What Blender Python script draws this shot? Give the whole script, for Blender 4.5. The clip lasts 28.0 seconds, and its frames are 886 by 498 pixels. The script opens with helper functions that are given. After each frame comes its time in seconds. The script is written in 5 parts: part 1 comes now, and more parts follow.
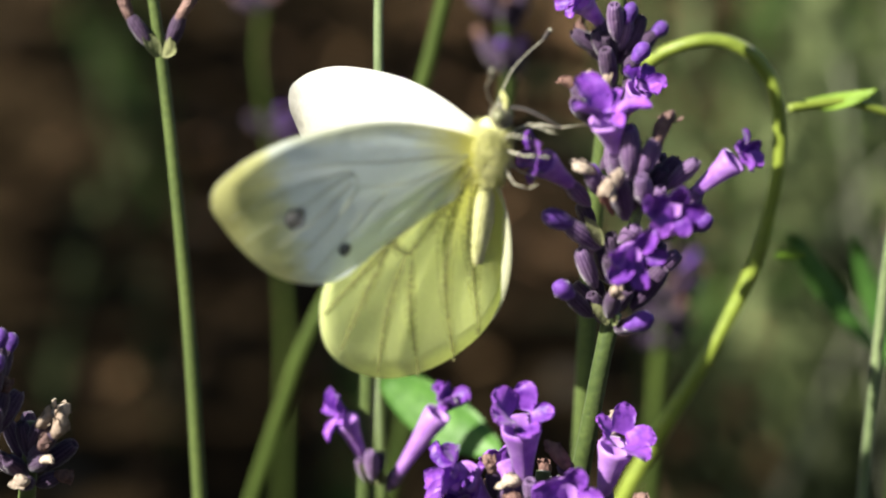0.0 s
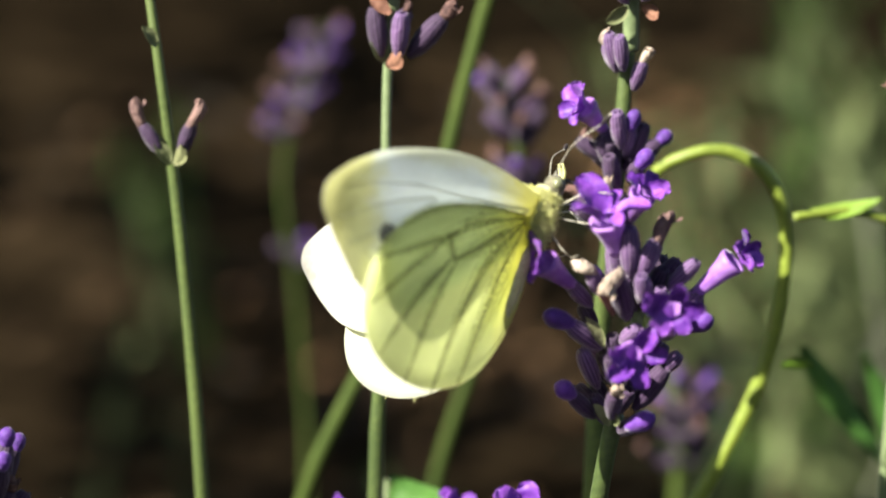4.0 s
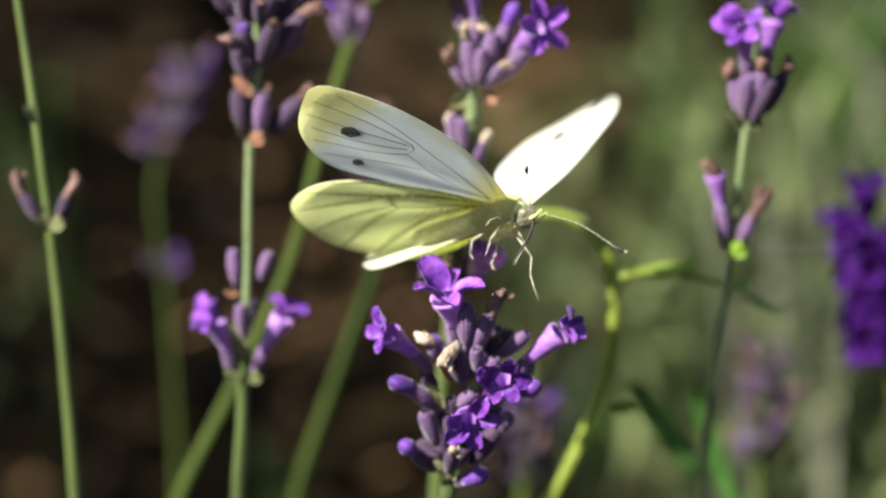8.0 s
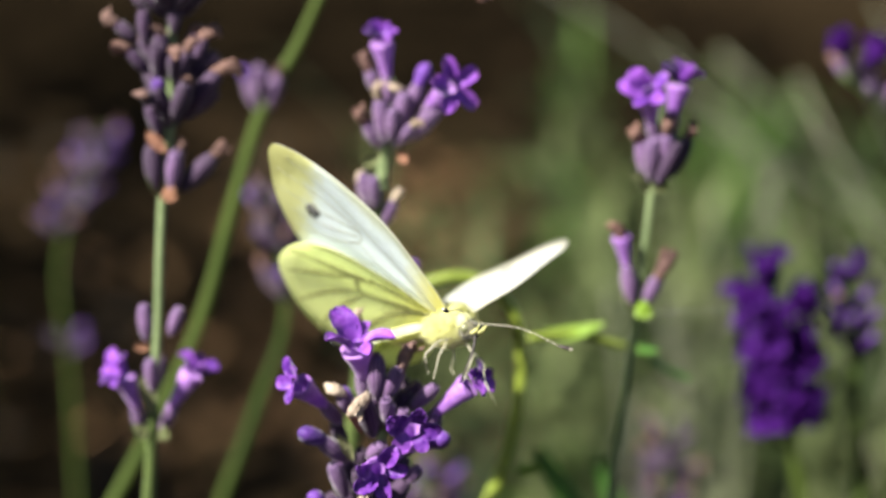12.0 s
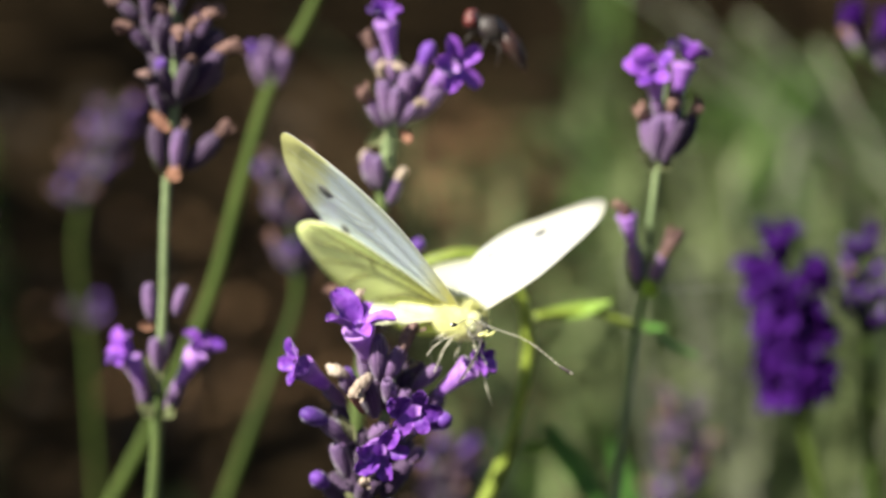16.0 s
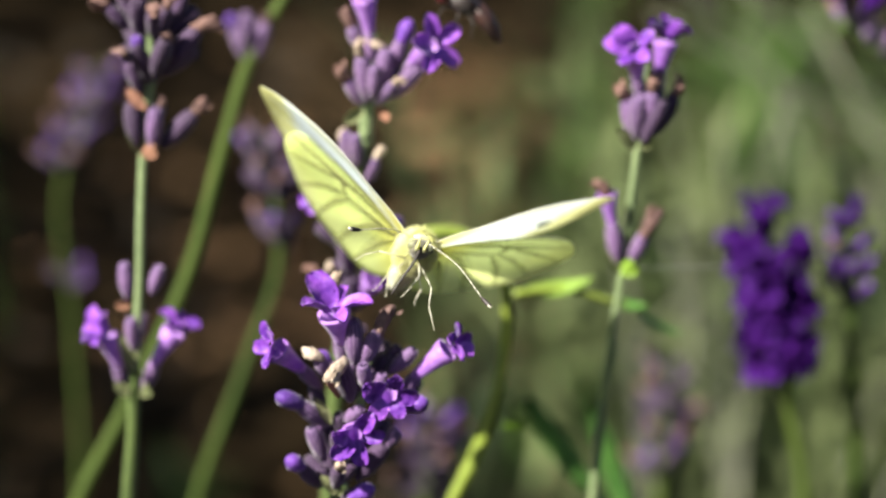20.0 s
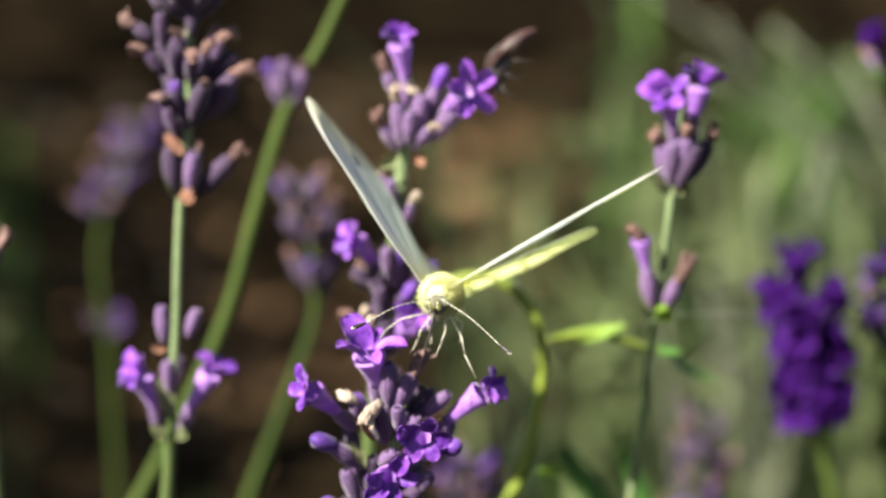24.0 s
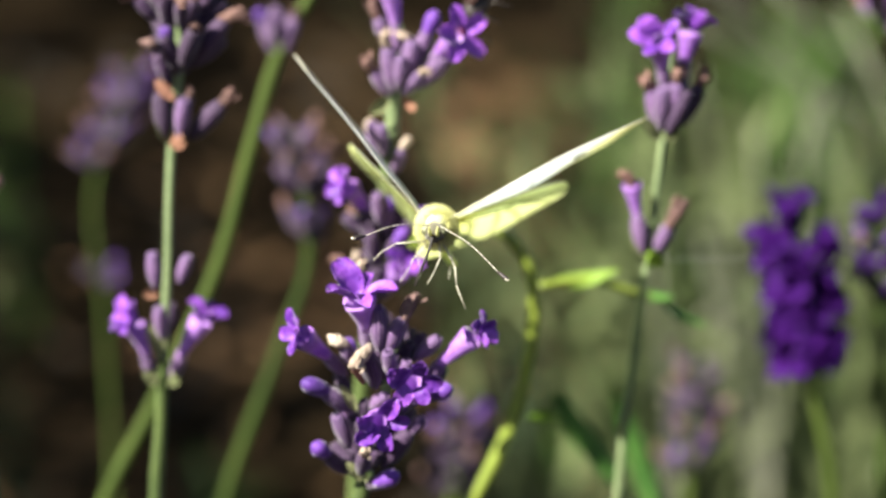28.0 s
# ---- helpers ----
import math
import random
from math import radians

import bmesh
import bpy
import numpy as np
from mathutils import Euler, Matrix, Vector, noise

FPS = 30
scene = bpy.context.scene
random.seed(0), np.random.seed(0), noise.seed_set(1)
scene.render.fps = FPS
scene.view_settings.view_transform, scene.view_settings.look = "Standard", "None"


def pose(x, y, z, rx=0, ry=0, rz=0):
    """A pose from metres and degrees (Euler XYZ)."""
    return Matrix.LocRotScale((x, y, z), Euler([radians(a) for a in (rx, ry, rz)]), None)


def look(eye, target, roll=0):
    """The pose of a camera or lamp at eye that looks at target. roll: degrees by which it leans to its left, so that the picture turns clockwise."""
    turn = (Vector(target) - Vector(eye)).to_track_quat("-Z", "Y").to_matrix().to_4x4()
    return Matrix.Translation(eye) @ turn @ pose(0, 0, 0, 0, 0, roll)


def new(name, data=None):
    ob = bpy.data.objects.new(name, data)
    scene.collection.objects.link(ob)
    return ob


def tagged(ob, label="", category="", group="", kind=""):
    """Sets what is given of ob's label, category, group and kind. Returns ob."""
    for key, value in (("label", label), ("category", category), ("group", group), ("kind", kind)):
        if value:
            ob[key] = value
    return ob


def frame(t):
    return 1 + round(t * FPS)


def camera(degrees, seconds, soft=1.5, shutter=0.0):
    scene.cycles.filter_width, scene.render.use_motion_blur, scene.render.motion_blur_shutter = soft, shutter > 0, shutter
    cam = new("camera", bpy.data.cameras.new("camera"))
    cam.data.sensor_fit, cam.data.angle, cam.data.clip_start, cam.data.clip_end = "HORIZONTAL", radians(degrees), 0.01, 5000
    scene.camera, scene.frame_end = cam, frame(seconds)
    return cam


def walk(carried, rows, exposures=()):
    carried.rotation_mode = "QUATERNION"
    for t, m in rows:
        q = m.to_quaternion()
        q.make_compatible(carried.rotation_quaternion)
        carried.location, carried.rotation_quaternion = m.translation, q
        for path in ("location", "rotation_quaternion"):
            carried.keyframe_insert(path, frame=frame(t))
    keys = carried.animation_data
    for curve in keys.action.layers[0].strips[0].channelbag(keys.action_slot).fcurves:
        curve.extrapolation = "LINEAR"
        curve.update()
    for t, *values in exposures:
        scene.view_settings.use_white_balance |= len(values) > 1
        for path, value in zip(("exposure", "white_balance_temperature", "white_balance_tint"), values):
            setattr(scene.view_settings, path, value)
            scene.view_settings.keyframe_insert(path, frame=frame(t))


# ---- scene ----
MM = 0.001
cam = camera(24.0, 28.0, soft=2.0)
cam.data.dof.use_dof = True
cam.data.dof.focus_distance = 0.2120
cam.data.dof.aperture_fstop = 13.0
PATH = [
    (0, pose(-0.00739, -0.19845, 0.37881, 74.324, 1.410, 1.977)),
    (0.5, pose(-0.00538, -0.19966, 0.37619, 75.502, 1.887, 2.765)),
    (1, pose(-0.00049, -0.20148, 0.37250, 77.221, 2.355, 4.209)),
    (1.5, pose(-0.00039, -0.20042, 0.37578, 77.519, 1.985, 4.480)),
    (2, pose(-0.00000, -0.19908, 0.37886, 77.128, 1.601, 4.783)),
    (2.5, pose(0.00030, -0.19957, 0.37854, 77.618, 1.690, 4.804)),
    (4.5, pose(-0.00504, -0.20171, 0.37322, 78.681, 1.537, 2.617)),
    (5, pose(-0.00605, -0.20077, 0.37466, 77.739, 1.462, 2.381)),
    (5.5, pose(-0.00216, -0.20708, 0.37759, 77.072, 1.483, 2.759)),
    (6, pose(0.00048, -0.21450, 0.38040, 76.691, 1.379, 2.628)),
    (6.5, pose(0.00015, -0.22053, 0.38377, 76.453, 0.933, 1.842)),
    (7, pose(-0.00282, -0.22078, 0.38678, 75.787, 0.267, 0.805)),
    (7.5, pose(-0.00310, -0.21834, 0.39308, 75.374, 0.263, -0.045)),
    (8, pose(0.00040, -0.21959, 0.39214, 76.924, 0.596, -0.090)),
    (8.5, pose(-0.00552, -0.21957, 0.39270, 77.513, 0.106, -1.999)),
    (9, pose(0.00253, -0.22252, 0.38757, 79.207, -0.221, -0.625)),
    (9.5, pose(-0.00015, -0.22314, 0.38613, 80.054, -0.389, -1.833)),
    (10, pose(-0.00494, -0.22237, 0.38789, 79.860, -0.604, -3.560)),
    (10.5, pose(-0.00210, -0.22279, 0.38642, 80.387, -0.606, -3.195)),
    (11, pose(-0.00057, -0.22305, 0.38480, 80.735, -0.558, -2.774)),
    (11.5, pose(-0.00452, -0.22229, 0.38559, 80.469, -0.547, -3.548)),
    (12, pose(-0.00099, -0.22343, 0.38604, 80.082, -0.499, -2.704)),
    (12.5, pose(-0.00005, -0.22271, 0.38303, 80.439, -0.430, -2.448)),
    (13, pose(-0.00031, -0.22275, 0.38342, 80.131, -0.375, -2.453)),
    (13.5, pose(0.00175, -0.22302, 0.38610, 79.302, -0.293, -1.839)),
    (15.5, pose(0.00199, -0.22253, 0.38527, 79.664, -0.151, -1.827)),
    (16, pose(0.00263, -0.22284, 0.38857, 78.898, -0.290, -1.765)),
    (16.5, pose(0.00338, -0.22327, 0.38814, 79.025, -0.422, -1.493)),
    (17, pose(0.00403, -0.22318, 0.38605, 79.386, -0.526, -1.270)),
    (17.5, pose(0.00447, -0.22345, 0.38572, 79.393, -0.591, -1.042)),
    (18, pose(-0.00064, -0.22220, 0.39085, 78.167, -0.654, -2.395)),
    (18.5, pose(0.00312, -0.22257, 0.38887, 78.397, -0.573, -1.879)),
    (19, pose(0.00467, -0.22123, 0.39396, 77.175, -0.517, -1.716)),
    (19.5, pose(0.01159, -0.21964, 0.39779, 76.152, -0.471, -0.114)),
    (20, pose(0.00473, -0.22013, 0.39257, 77.292, -0.482, -1.846)),
    (20.5, pose(0.00855, -0.22049, 0.39837, 76.125, -0.507, -1.001)),
    (22.5, pose(0.00080, -0.22019, 0.39594, 77.475, -0.586, -2.454)),
    (23, pose(0.00036, -0.22022, 0.39503, 77.860, -0.531, -2.283)),
    (23.5, pose(0.00490, -0.22114, 0.39478, 78.141, -0.475, -0.916)),
    (24, pose(0.00509, -0.22170, 0.39153, 78.825, -0.429, -0.788)),
    (24.5, pose(0.00476, -0.22138, 0.38775, 79.553, -0.432, -1.004)),
    (25, pose(0.00765, -0.22217, 0.38855, 79.144, -0.393, -0.371)),
    (25.5, pose(0.00767, -0.22260, 0.38627, 79.267, -0.430, -0.504)),
    (26, pose(0.00500, -0.22271, 0.38417, 79.316, -0.486, -1.135)),
    (26.5, pose(0.00813, -0.22272, 0.38574, 78.756, -0.457, -0.772)),
    (27, pose(0.00509, -0.22201, 0.38389, 78.842, -0.436, -1.647)),
    (27.5, pose(0.00388, -0.22263, 0.38377, 78.689, -0.368, -1.576)),
    (28, pose(0.00610, -0.22221, 0.39011, 77.672, -0.309, -0.825)),
]
walk(cam, PATH, [(0.0, 1.70), (2.0, 1.90), (6.0, 1.83), (7.0, 1.72), (17.0, 1.72), (20.0, 1.88), (28.0, 2.00)])

# ---- daylight ----
SUN_FROM = Vector((-0.60, -0.44, 0.66)).normalized()
world = bpy.data.worlds.new("sky")
scene.world = world
world.use_nodes = True
wn = world.node_tree
sky = wn.nodes.new("ShaderNodeTexSky")
sky.sky_type = "NISHITA"
sky.sun_disc = False
sky.sun_elevation = math.asin(SUN_FROM.z)
sky.sun_rotation = math.atan2(SUN_FROM.x, SUN_FROM.y)
back = wn.nodes["Background"]
back.inputs["Strength"].default_value = 0.032
wn.links.new(sky.outputs["Color"], back.inputs["Color"])
sun = new("sun", bpy.data.lights.new("sun", "SUN"))
sun.data.energy = 5.0
sun.data.angle = radians(0.5)
sun.data.color = (1.0, 0.94, 0.83)
sun.matrix_world = look(SUN_FROM * 3, (0, 0, 0))


# ---- materials ----
def material(name, dark, light, rough=0.6, grain=900.0, patch=120.0, bump=0.0, glow_through=0.0,
             sheen=0.0, coat=0.0, spread=0.25, tip=None, spec=0.5, fade=None, ribs=0, rib_colour=None, gaps=None, pieces=False):
    """A surface with two scales of mottling between two colours. glow_through: part of the light that passes through thin tissue.
    pieces: each loose piece of the mesh differs. tip: a third colour towards the +z end of the piece between the heights in fade (metres)."""
    m = bpy.data.materials.new(name)
    m.use_nodes = True
    nt = m.node_tree
    n, l = nt.nodes, nt.links
    bsdf = n["Principled BSDF"]
    out = n["Material Output"]
    where = n.new("ShaderNodeTexCoord")
    fine = n.new("ShaderNodeTexNoise")
    fine.inputs["Scale"].default_value = grain
    fine.inputs["Detail"].default_value = 6.0
    broad = n.new("ShaderNodeTexNoise")
    broad.inputs["Scale"].default_value = patch
    broad.inputs["Detail"].default_value = 3.0
    for tex in (fine, broad):
        l.new(where.outputs["Object"], tex.inputs["Vector"])
    info = n.new("ShaderNodeObjectInfo")
    loose = n.new("ShaderNodeNewGeometry")
    add = n.new("ShaderNodeMath")
    add.operation = "ADD"
    l.new(fine.outputs["Fac"], add.inputs[0])
    l.new(broad.outputs["Fac"], add.inputs[1])
    shift = n.new("ShaderNodeMath")
    shift.operation = "MULTIPLY_ADD"
    shift.inputs[1].default_value = spread * 2
    shift.inputs[2].default_value = -spread
    l.new(loose.outputs["Random Per Island"] if pieces else info.outputs["Random"], shift.inputs[0])
    total = n.new("ShaderNodeMath")
    total.operation = "ADD"
    l.new(add.outputs[0], total.inputs[0])
    l.new(shift.outputs[0], total.inputs[1])
    ramp = n.new("ShaderNodeMapRange")
    ramp.inputs["From Min"].default_value = 0.65
    ramp.inputs["From Max"].default_value = 1.35
    l.new(total.outputs[0], ramp.inputs["Value"])
    mix = n.new("ShaderNodeMix")
    mix.data_type = "RGBA"
    mix.inputs["A"].default_value = (*dark, 1)
    mix.inputs["B"].default_value = (*light, 1)
    l.new(ramp.outputs["Result"], mix.inputs["Factor"])
    colour = mix.outputs["Result"]
    if tip:
        axis = n.new("ShaderNodeSeparateXYZ")
        l.new(where.outputs["Object"], axis.inputs["Vector"])
        reach = n.new("ShaderNodeMapRange")
        reach.inputs["From Min"].default_value, reach.inputs["From Max"].default_value = fade
        l.new(axis.outputs["Z"], reach.inputs["Value"])
        mix2 = n.new("ShaderNodeMix")
        mix2.data_type = "RGBA"
        mix2.inputs["B"].default_value = (*tip, 1)
        l.new(colour, mix2.inputs["A"])
        l.new(reach.outputs["Result"], mix2.inputs["Factor"])
        colour = mix2.outputs["Result"]
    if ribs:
        # rib crests paler with down; the grooves' shade is put into the colour
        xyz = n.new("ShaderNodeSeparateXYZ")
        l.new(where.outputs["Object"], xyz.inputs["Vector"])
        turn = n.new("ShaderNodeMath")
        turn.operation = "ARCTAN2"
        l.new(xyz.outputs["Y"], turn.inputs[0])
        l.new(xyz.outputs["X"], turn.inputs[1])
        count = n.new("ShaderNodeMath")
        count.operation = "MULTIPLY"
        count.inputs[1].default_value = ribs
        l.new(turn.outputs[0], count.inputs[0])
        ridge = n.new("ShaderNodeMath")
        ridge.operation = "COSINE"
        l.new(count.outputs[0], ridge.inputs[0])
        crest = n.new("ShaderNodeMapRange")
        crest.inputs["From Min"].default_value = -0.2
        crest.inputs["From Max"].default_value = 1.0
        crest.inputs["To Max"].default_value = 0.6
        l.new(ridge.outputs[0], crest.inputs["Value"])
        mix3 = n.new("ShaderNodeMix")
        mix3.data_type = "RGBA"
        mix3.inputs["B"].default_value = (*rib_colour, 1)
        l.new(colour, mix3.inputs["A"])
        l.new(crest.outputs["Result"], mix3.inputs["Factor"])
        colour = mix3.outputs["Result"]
    l.new(colour, bsdf.inputs["Base Color"])
    bsdf.inputs["Roughness"].default_value = rough
    bsdf.inputs["Specular IOR Level"].default_value = spec
    bsdf.inputs["Sheen Weight"].default_value = sheen
    bsdf.inputs["Sheen Roughness"].default_value = 0.4
    bsdf.inputs["Coat Weight"].default_value = coat
    if bump:
        b = n.new("ShaderNodeBump")
        b.inputs["Strength"].default_value = bump
        b.inputs["Distance"].default_value = 0.0004
        l.new(fine.outputs["Fac"], b.inputs["Height"])
        l.new(b.outputs["Normal"], bsdf.inputs["Normal"])
    if glow_through:
        thin = n.new("ShaderNodeBsdfTranslucent")
        l.new(colour, thin.inputs["Color"])
        both = n.new("ShaderNodeMixShader")
        both.inputs["Fac"].default_value = glow_through
        l.new(bsdf.outputs["BSDF"], both.inputs[1])
        l.new(thin.outputs["BSDF"], both.inputs[2])
        l.new(both.outputs["Shader"], out.inputs["Surface"])
        if gaps:
            # loose scales: the wing shows between them
            grit = n.new("ShaderNodeTexNoise")
            grit.inputs["Scale"].default_value = 5200
            grit.inputs["Detail"].default_value = 4.0
            l.new(where.outputs["Object"], grit.inputs["Vector"])
            cover = n.new("ShaderNodeMapRange")
            cover.inputs["From Min"].default_value, cover.inputs["From Max"].default_value = gaps
            l.new(grit.outputs["Fac"], cover.inputs["Value"])
            bare = n.new("ShaderNodeBsdfTransparent")
            sparse = n.new("ShaderNodeMixShader")
            l.new(cover.outputs["Result"], sparse.inputs["Fac"])
            l.new(bare.outputs["BSDF"], sparse.inputs[1])
            l.new(both.outputs["Shader"], sparse.inputs[2])
            l.new(sparse.outputs["Shader"], out.inputs["Surface"])
    return m


def wing_material(name, ground, patches, glow_through):
    """Wing scales: a ground colour with dusty patches. Each patch: its colour, the way in the wing's plane (forwards, outwards), the two distances
    along it (metres) between which it sets in, the raggedness of its edge, and its strength."""
    m = material(name, tuple(c * 0.90 for c in ground), ground, rough=0.75, grain=2600, patch=260, bump=0.25, spread=0.0, spec=0.2)
    n, l = m.node_tree.nodes, m.node_tree.links
    bsdf = n["Principled BSDF"]
    colour = bsdf.inputs["Base Color"].links[0].from_socket
    where = n.new("ShaderNodeTexCoord")
    axes = n.new("ShaderNodeSeparateXYZ")
    l.new(where.outputs["Object"], axes.inputs["Vector"])
    outwards = n.new("ShaderNodeMath")
    outwards.operation = "ABSOLUTE"
    l.new(axes.outputs["Y"], outwards.inputs[0])
    plane = n.new("ShaderNodeCombineXYZ")
    l.new(axes.outputs["X"], plane.inputs["X"])
    l.new(outwards.outputs[0], plane.inputs["Y"])
    # scales lie in rays from the joint
    ray = n.new("ShaderNodeMath")
    ray.operation = "ARCTAN2"
    l.new(axes.outputs["X"], ray.inputs[0])
    l.new(outwards.outputs[0], ray.inputs[1])
    spin = n.new("ShaderNodeCombineXYZ")
    l.new(ray.outputs[0], spin.inputs["X"])
    rays = n.new("ShaderNodeTexNoise")
    rays.inputs["Scale"].default_value = 9.0
    rays.inputs["Detail"].default_value = 3.0
    l.new(spin.outputs["Vector"], rays.inputs["Vector"])
    rag = n.new("ShaderNodeTexNoise")
    rag.inputs["Scale"].default_value = 900
    rag.inputs["Detail"].default_value = 4.0
    l.new(where.outputs["Object"], rag.inputs["Vector"])
    both_rags = n.new("ShaderNodeMath")
    both_rags.operation = "ADD"
    l.new(rays.outputs["Fac"], both_rags.inputs[0])
    l.new(rag.outputs["Fac"], both_rags.inputs[1])
    for dust, way, (start, full), ragged, strength in patches:
        far = n.new("ShaderNodeVectorMath")
        far.operation = "DOT_PRODUCT"
        far.inputs[1].default_value = (*way, 0)
        l.new(plane.outputs["Vector"], far.inputs[0])
        wob = n.new("ShaderNodeMath")
        wob.operation = "MULTIPLY_ADD"
        wob.inputs[1].default_value = ragged
        l.new(both_rags.outputs[0], wob.inputs[0])
        l.new(far.outputs["Value"], wob.inputs[2])
        reach = n.new("ShaderNodeMapRange")
        reach.interpolation_type = "SMOOTHSTEP"
        reach.inputs["From Min"].default_value = start + ragged
        reach.inputs["From Max"].default_value = full + ragged
        reach.inputs["To Max"].default_value = strength
        l.new(wob.outputs[0], reach.inputs["Value"])
        mix = n.new("ShaderNodeMix")
        mix.data_type = "RGBA"
        mix.inputs["B"].default_value = (*dust, 1)
        l.new(colour, mix.inputs["A"])
        l.new(reach.outputs["Result"], mix.inputs["Factor"])
        colour = mix.outputs["Result"]
    l.new(colour, bsdf.inputs["Base Color"])
    thin = n.new("ShaderNodeBsdfTranslucent")
    l.new(colour, thin.inputs["Color"])
    both = n.new("ShaderNodeMixShader")
    both.inputs["Fac"].default_value = glow_through
    l.new(bsdf.outputs["BSDF"], both.inputs[1])
    l.new(thin.outputs["BSDF"], both.inputs[2])
    # the thin membrane lets part of the light straight through
    clear = n.new("ShaderNodeBsdfTransparent")
    l.new(colour, clear.inputs["Color"])
    sheet = n.new("ShaderNodeMixShader")
    sheet.inputs["Fac"].default_value = 0.22
    l.new(both.outputs["Shader"], sheet.inputs[1])
    l.new(clear.outputs["BSDF"], sheet.inputs[2])
    l.new(sheet.outputs["Shader"], n["Material Output"].inputs["Surface"])
    return m


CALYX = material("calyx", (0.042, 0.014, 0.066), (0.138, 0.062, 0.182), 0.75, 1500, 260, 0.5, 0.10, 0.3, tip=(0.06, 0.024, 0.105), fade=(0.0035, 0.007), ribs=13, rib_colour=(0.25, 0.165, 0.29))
# dark calyx: withered heads' own tone, and shade painted onto rear and inner calyces
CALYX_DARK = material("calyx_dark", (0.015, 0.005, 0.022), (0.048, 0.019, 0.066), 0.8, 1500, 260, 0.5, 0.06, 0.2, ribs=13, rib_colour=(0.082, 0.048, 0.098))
PETAL = material("petal", (0.085, 0.011, 0.25), (0.36, 0.105, 0.62), 0.5, 900, 200, 0.35, 0.36, 0.2)
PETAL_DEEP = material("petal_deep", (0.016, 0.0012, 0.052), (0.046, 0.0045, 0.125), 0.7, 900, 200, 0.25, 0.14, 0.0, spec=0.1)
TUBE = material("corolla_tube", (0.27, 0.095, 0.46), (0.52, 0.28, 0.70), 0.5, 900, 220, 0.25, 0.38, 0.3)
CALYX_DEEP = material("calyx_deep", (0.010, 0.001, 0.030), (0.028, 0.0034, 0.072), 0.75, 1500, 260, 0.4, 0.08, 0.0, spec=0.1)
BUD = material("bud", (0.045, 0.010, 0.14), (0.13, 0.034, 0.31), 0.7, 1200, 300, 0.4, 0.15, 0.3)
WITHERED = material("withered", (0.24, 0.175, 0.13), (0.55, 0.46, 0.37), 0.85, 1800, 400, 0.7, 0.25)
WITHERED_PINK = material("withered_pink", (0.060, 0.030, 0.027), (0.25, 0.140, 0.115), 0.85, 1800, 400, 0.7, 0.2)
WITHERED_DARK = material("withered_dark", (0.09, 0.05, 0.05), (0.26, 0.16, 0.13), 0.85, 1800, 400, 0.9, 0.1)
STEM = material("stem", (0.034, 0.058, 0.010), (0.080, 0.115, 0.024), 0.6, 1600, 90, 0.2, 0.05, 0.15)
# darker copy of the stem: olive, with the rear stems' shade put into its colour
STEM_OLIVE_SHADED = material("shaded_olive_stem", (0.022, 0.040, 0.006), (0.052, 0.078, 0.013), 0.7, 1600, 90, 0.2, 0.05, 0.0, spec=0.2)
STEM_PALE = material("stem_pale", (0.095, 0.135, 0.052), (0.19, 0.245, 0.11), 0.65, 1600, 120, 0.2, 0.05, 0.35)
TENDRIL = material("tendril", (0.095, 0.135, 0.012), (0.20, 0.26, 0.03), 0.5, 800, 90, 0.3, 0.12, 0.2)
LEAF = material("leaf", (0.036, 0.115, 0.018), (0.105, 0.25, 0.042), 0.55, 700, 110, 0.5, 0.3)
LEAF_LIME = material("leaf_lime", (0.10, 0.19, 0.015), (0.20, 0.32, 0.04), 0.5, 700, 110, 0.4, 0.3)
BRACT = material("bract", (0.10, 0.12, 0.045), (0.21, 0.22, 0.10), 0.8, 1400, 300, 0.6, 0.15)
BRACT_DRY = material("bract_dry", (0.12, 0.05, 0.03), (0.30, 0.15, 0.09), 0.85, 1400, 300, 0.6, 0.1)
# dark soil, taken darker still to hold part of the background's shade
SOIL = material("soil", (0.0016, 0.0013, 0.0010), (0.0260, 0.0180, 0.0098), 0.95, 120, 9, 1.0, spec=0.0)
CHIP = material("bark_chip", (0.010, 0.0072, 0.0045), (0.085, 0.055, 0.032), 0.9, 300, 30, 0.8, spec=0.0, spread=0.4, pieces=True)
HUSK = material("leaf_litter", (0.055, 0.035, 0.018), (0.20, 0.125, 0.065), 0.9, 300, 40, 0.7, 0.1, spec=0.0, spread=0.4, pieces=True)
DRY = material("dry_leaf", (0.10, 0.06, 0.03), (0.34, 0.205, 0.11), 0.9, 300, 40, 0.7, 0.1, spec=0.0, spread=0.4, pieces=True)
STONE = material("pebble", (0.03, 0.027, 0.022), (0.10, 0.085, 0.07), 0.85, 260, 40, 0.7, spec=0.0)
SHRUB = material("shrub_leaf", (0.014, 0.026, 0.008), (0.150, 0.185, 0.076), 0.7, 500, 20, 0.4, 0.25, spec=0.2, spread=0.5, pieces=True)
GRASS = material("grass_blade", (0.016, 0.040, 0.008), (0.11, 0.20, 0.045), 0.6, 400, 15, 0.3, 0.3, spec=0.2, spread=0.5, pieces=True)
TWIG = material("grey_stem", (0.13, 0.14, 0.095), (0.28, 0.29, 0.21), 0.75, 500, 60, 0.5, spec=0.2)
TREE_LEAF = material("tree_leaf", (0.03, 0.07, 0.015), (0.08, 0.15, 0.03), 0.5, 300, 20, 0.3, 0.25)
BARK = material("bark", (0.05, 0.04, 0.03), (0.16, 0.13, 0.10), 0.9, 200, 20, 0.8)
FW_TOP = wing_material("forewing_top", (0.93, 0.92, 0.90), (((0.50, 0.49, 0.47), (0.45, 1.0), (0.0255, 0.0285), 0.004, 0.8),), 0.62)
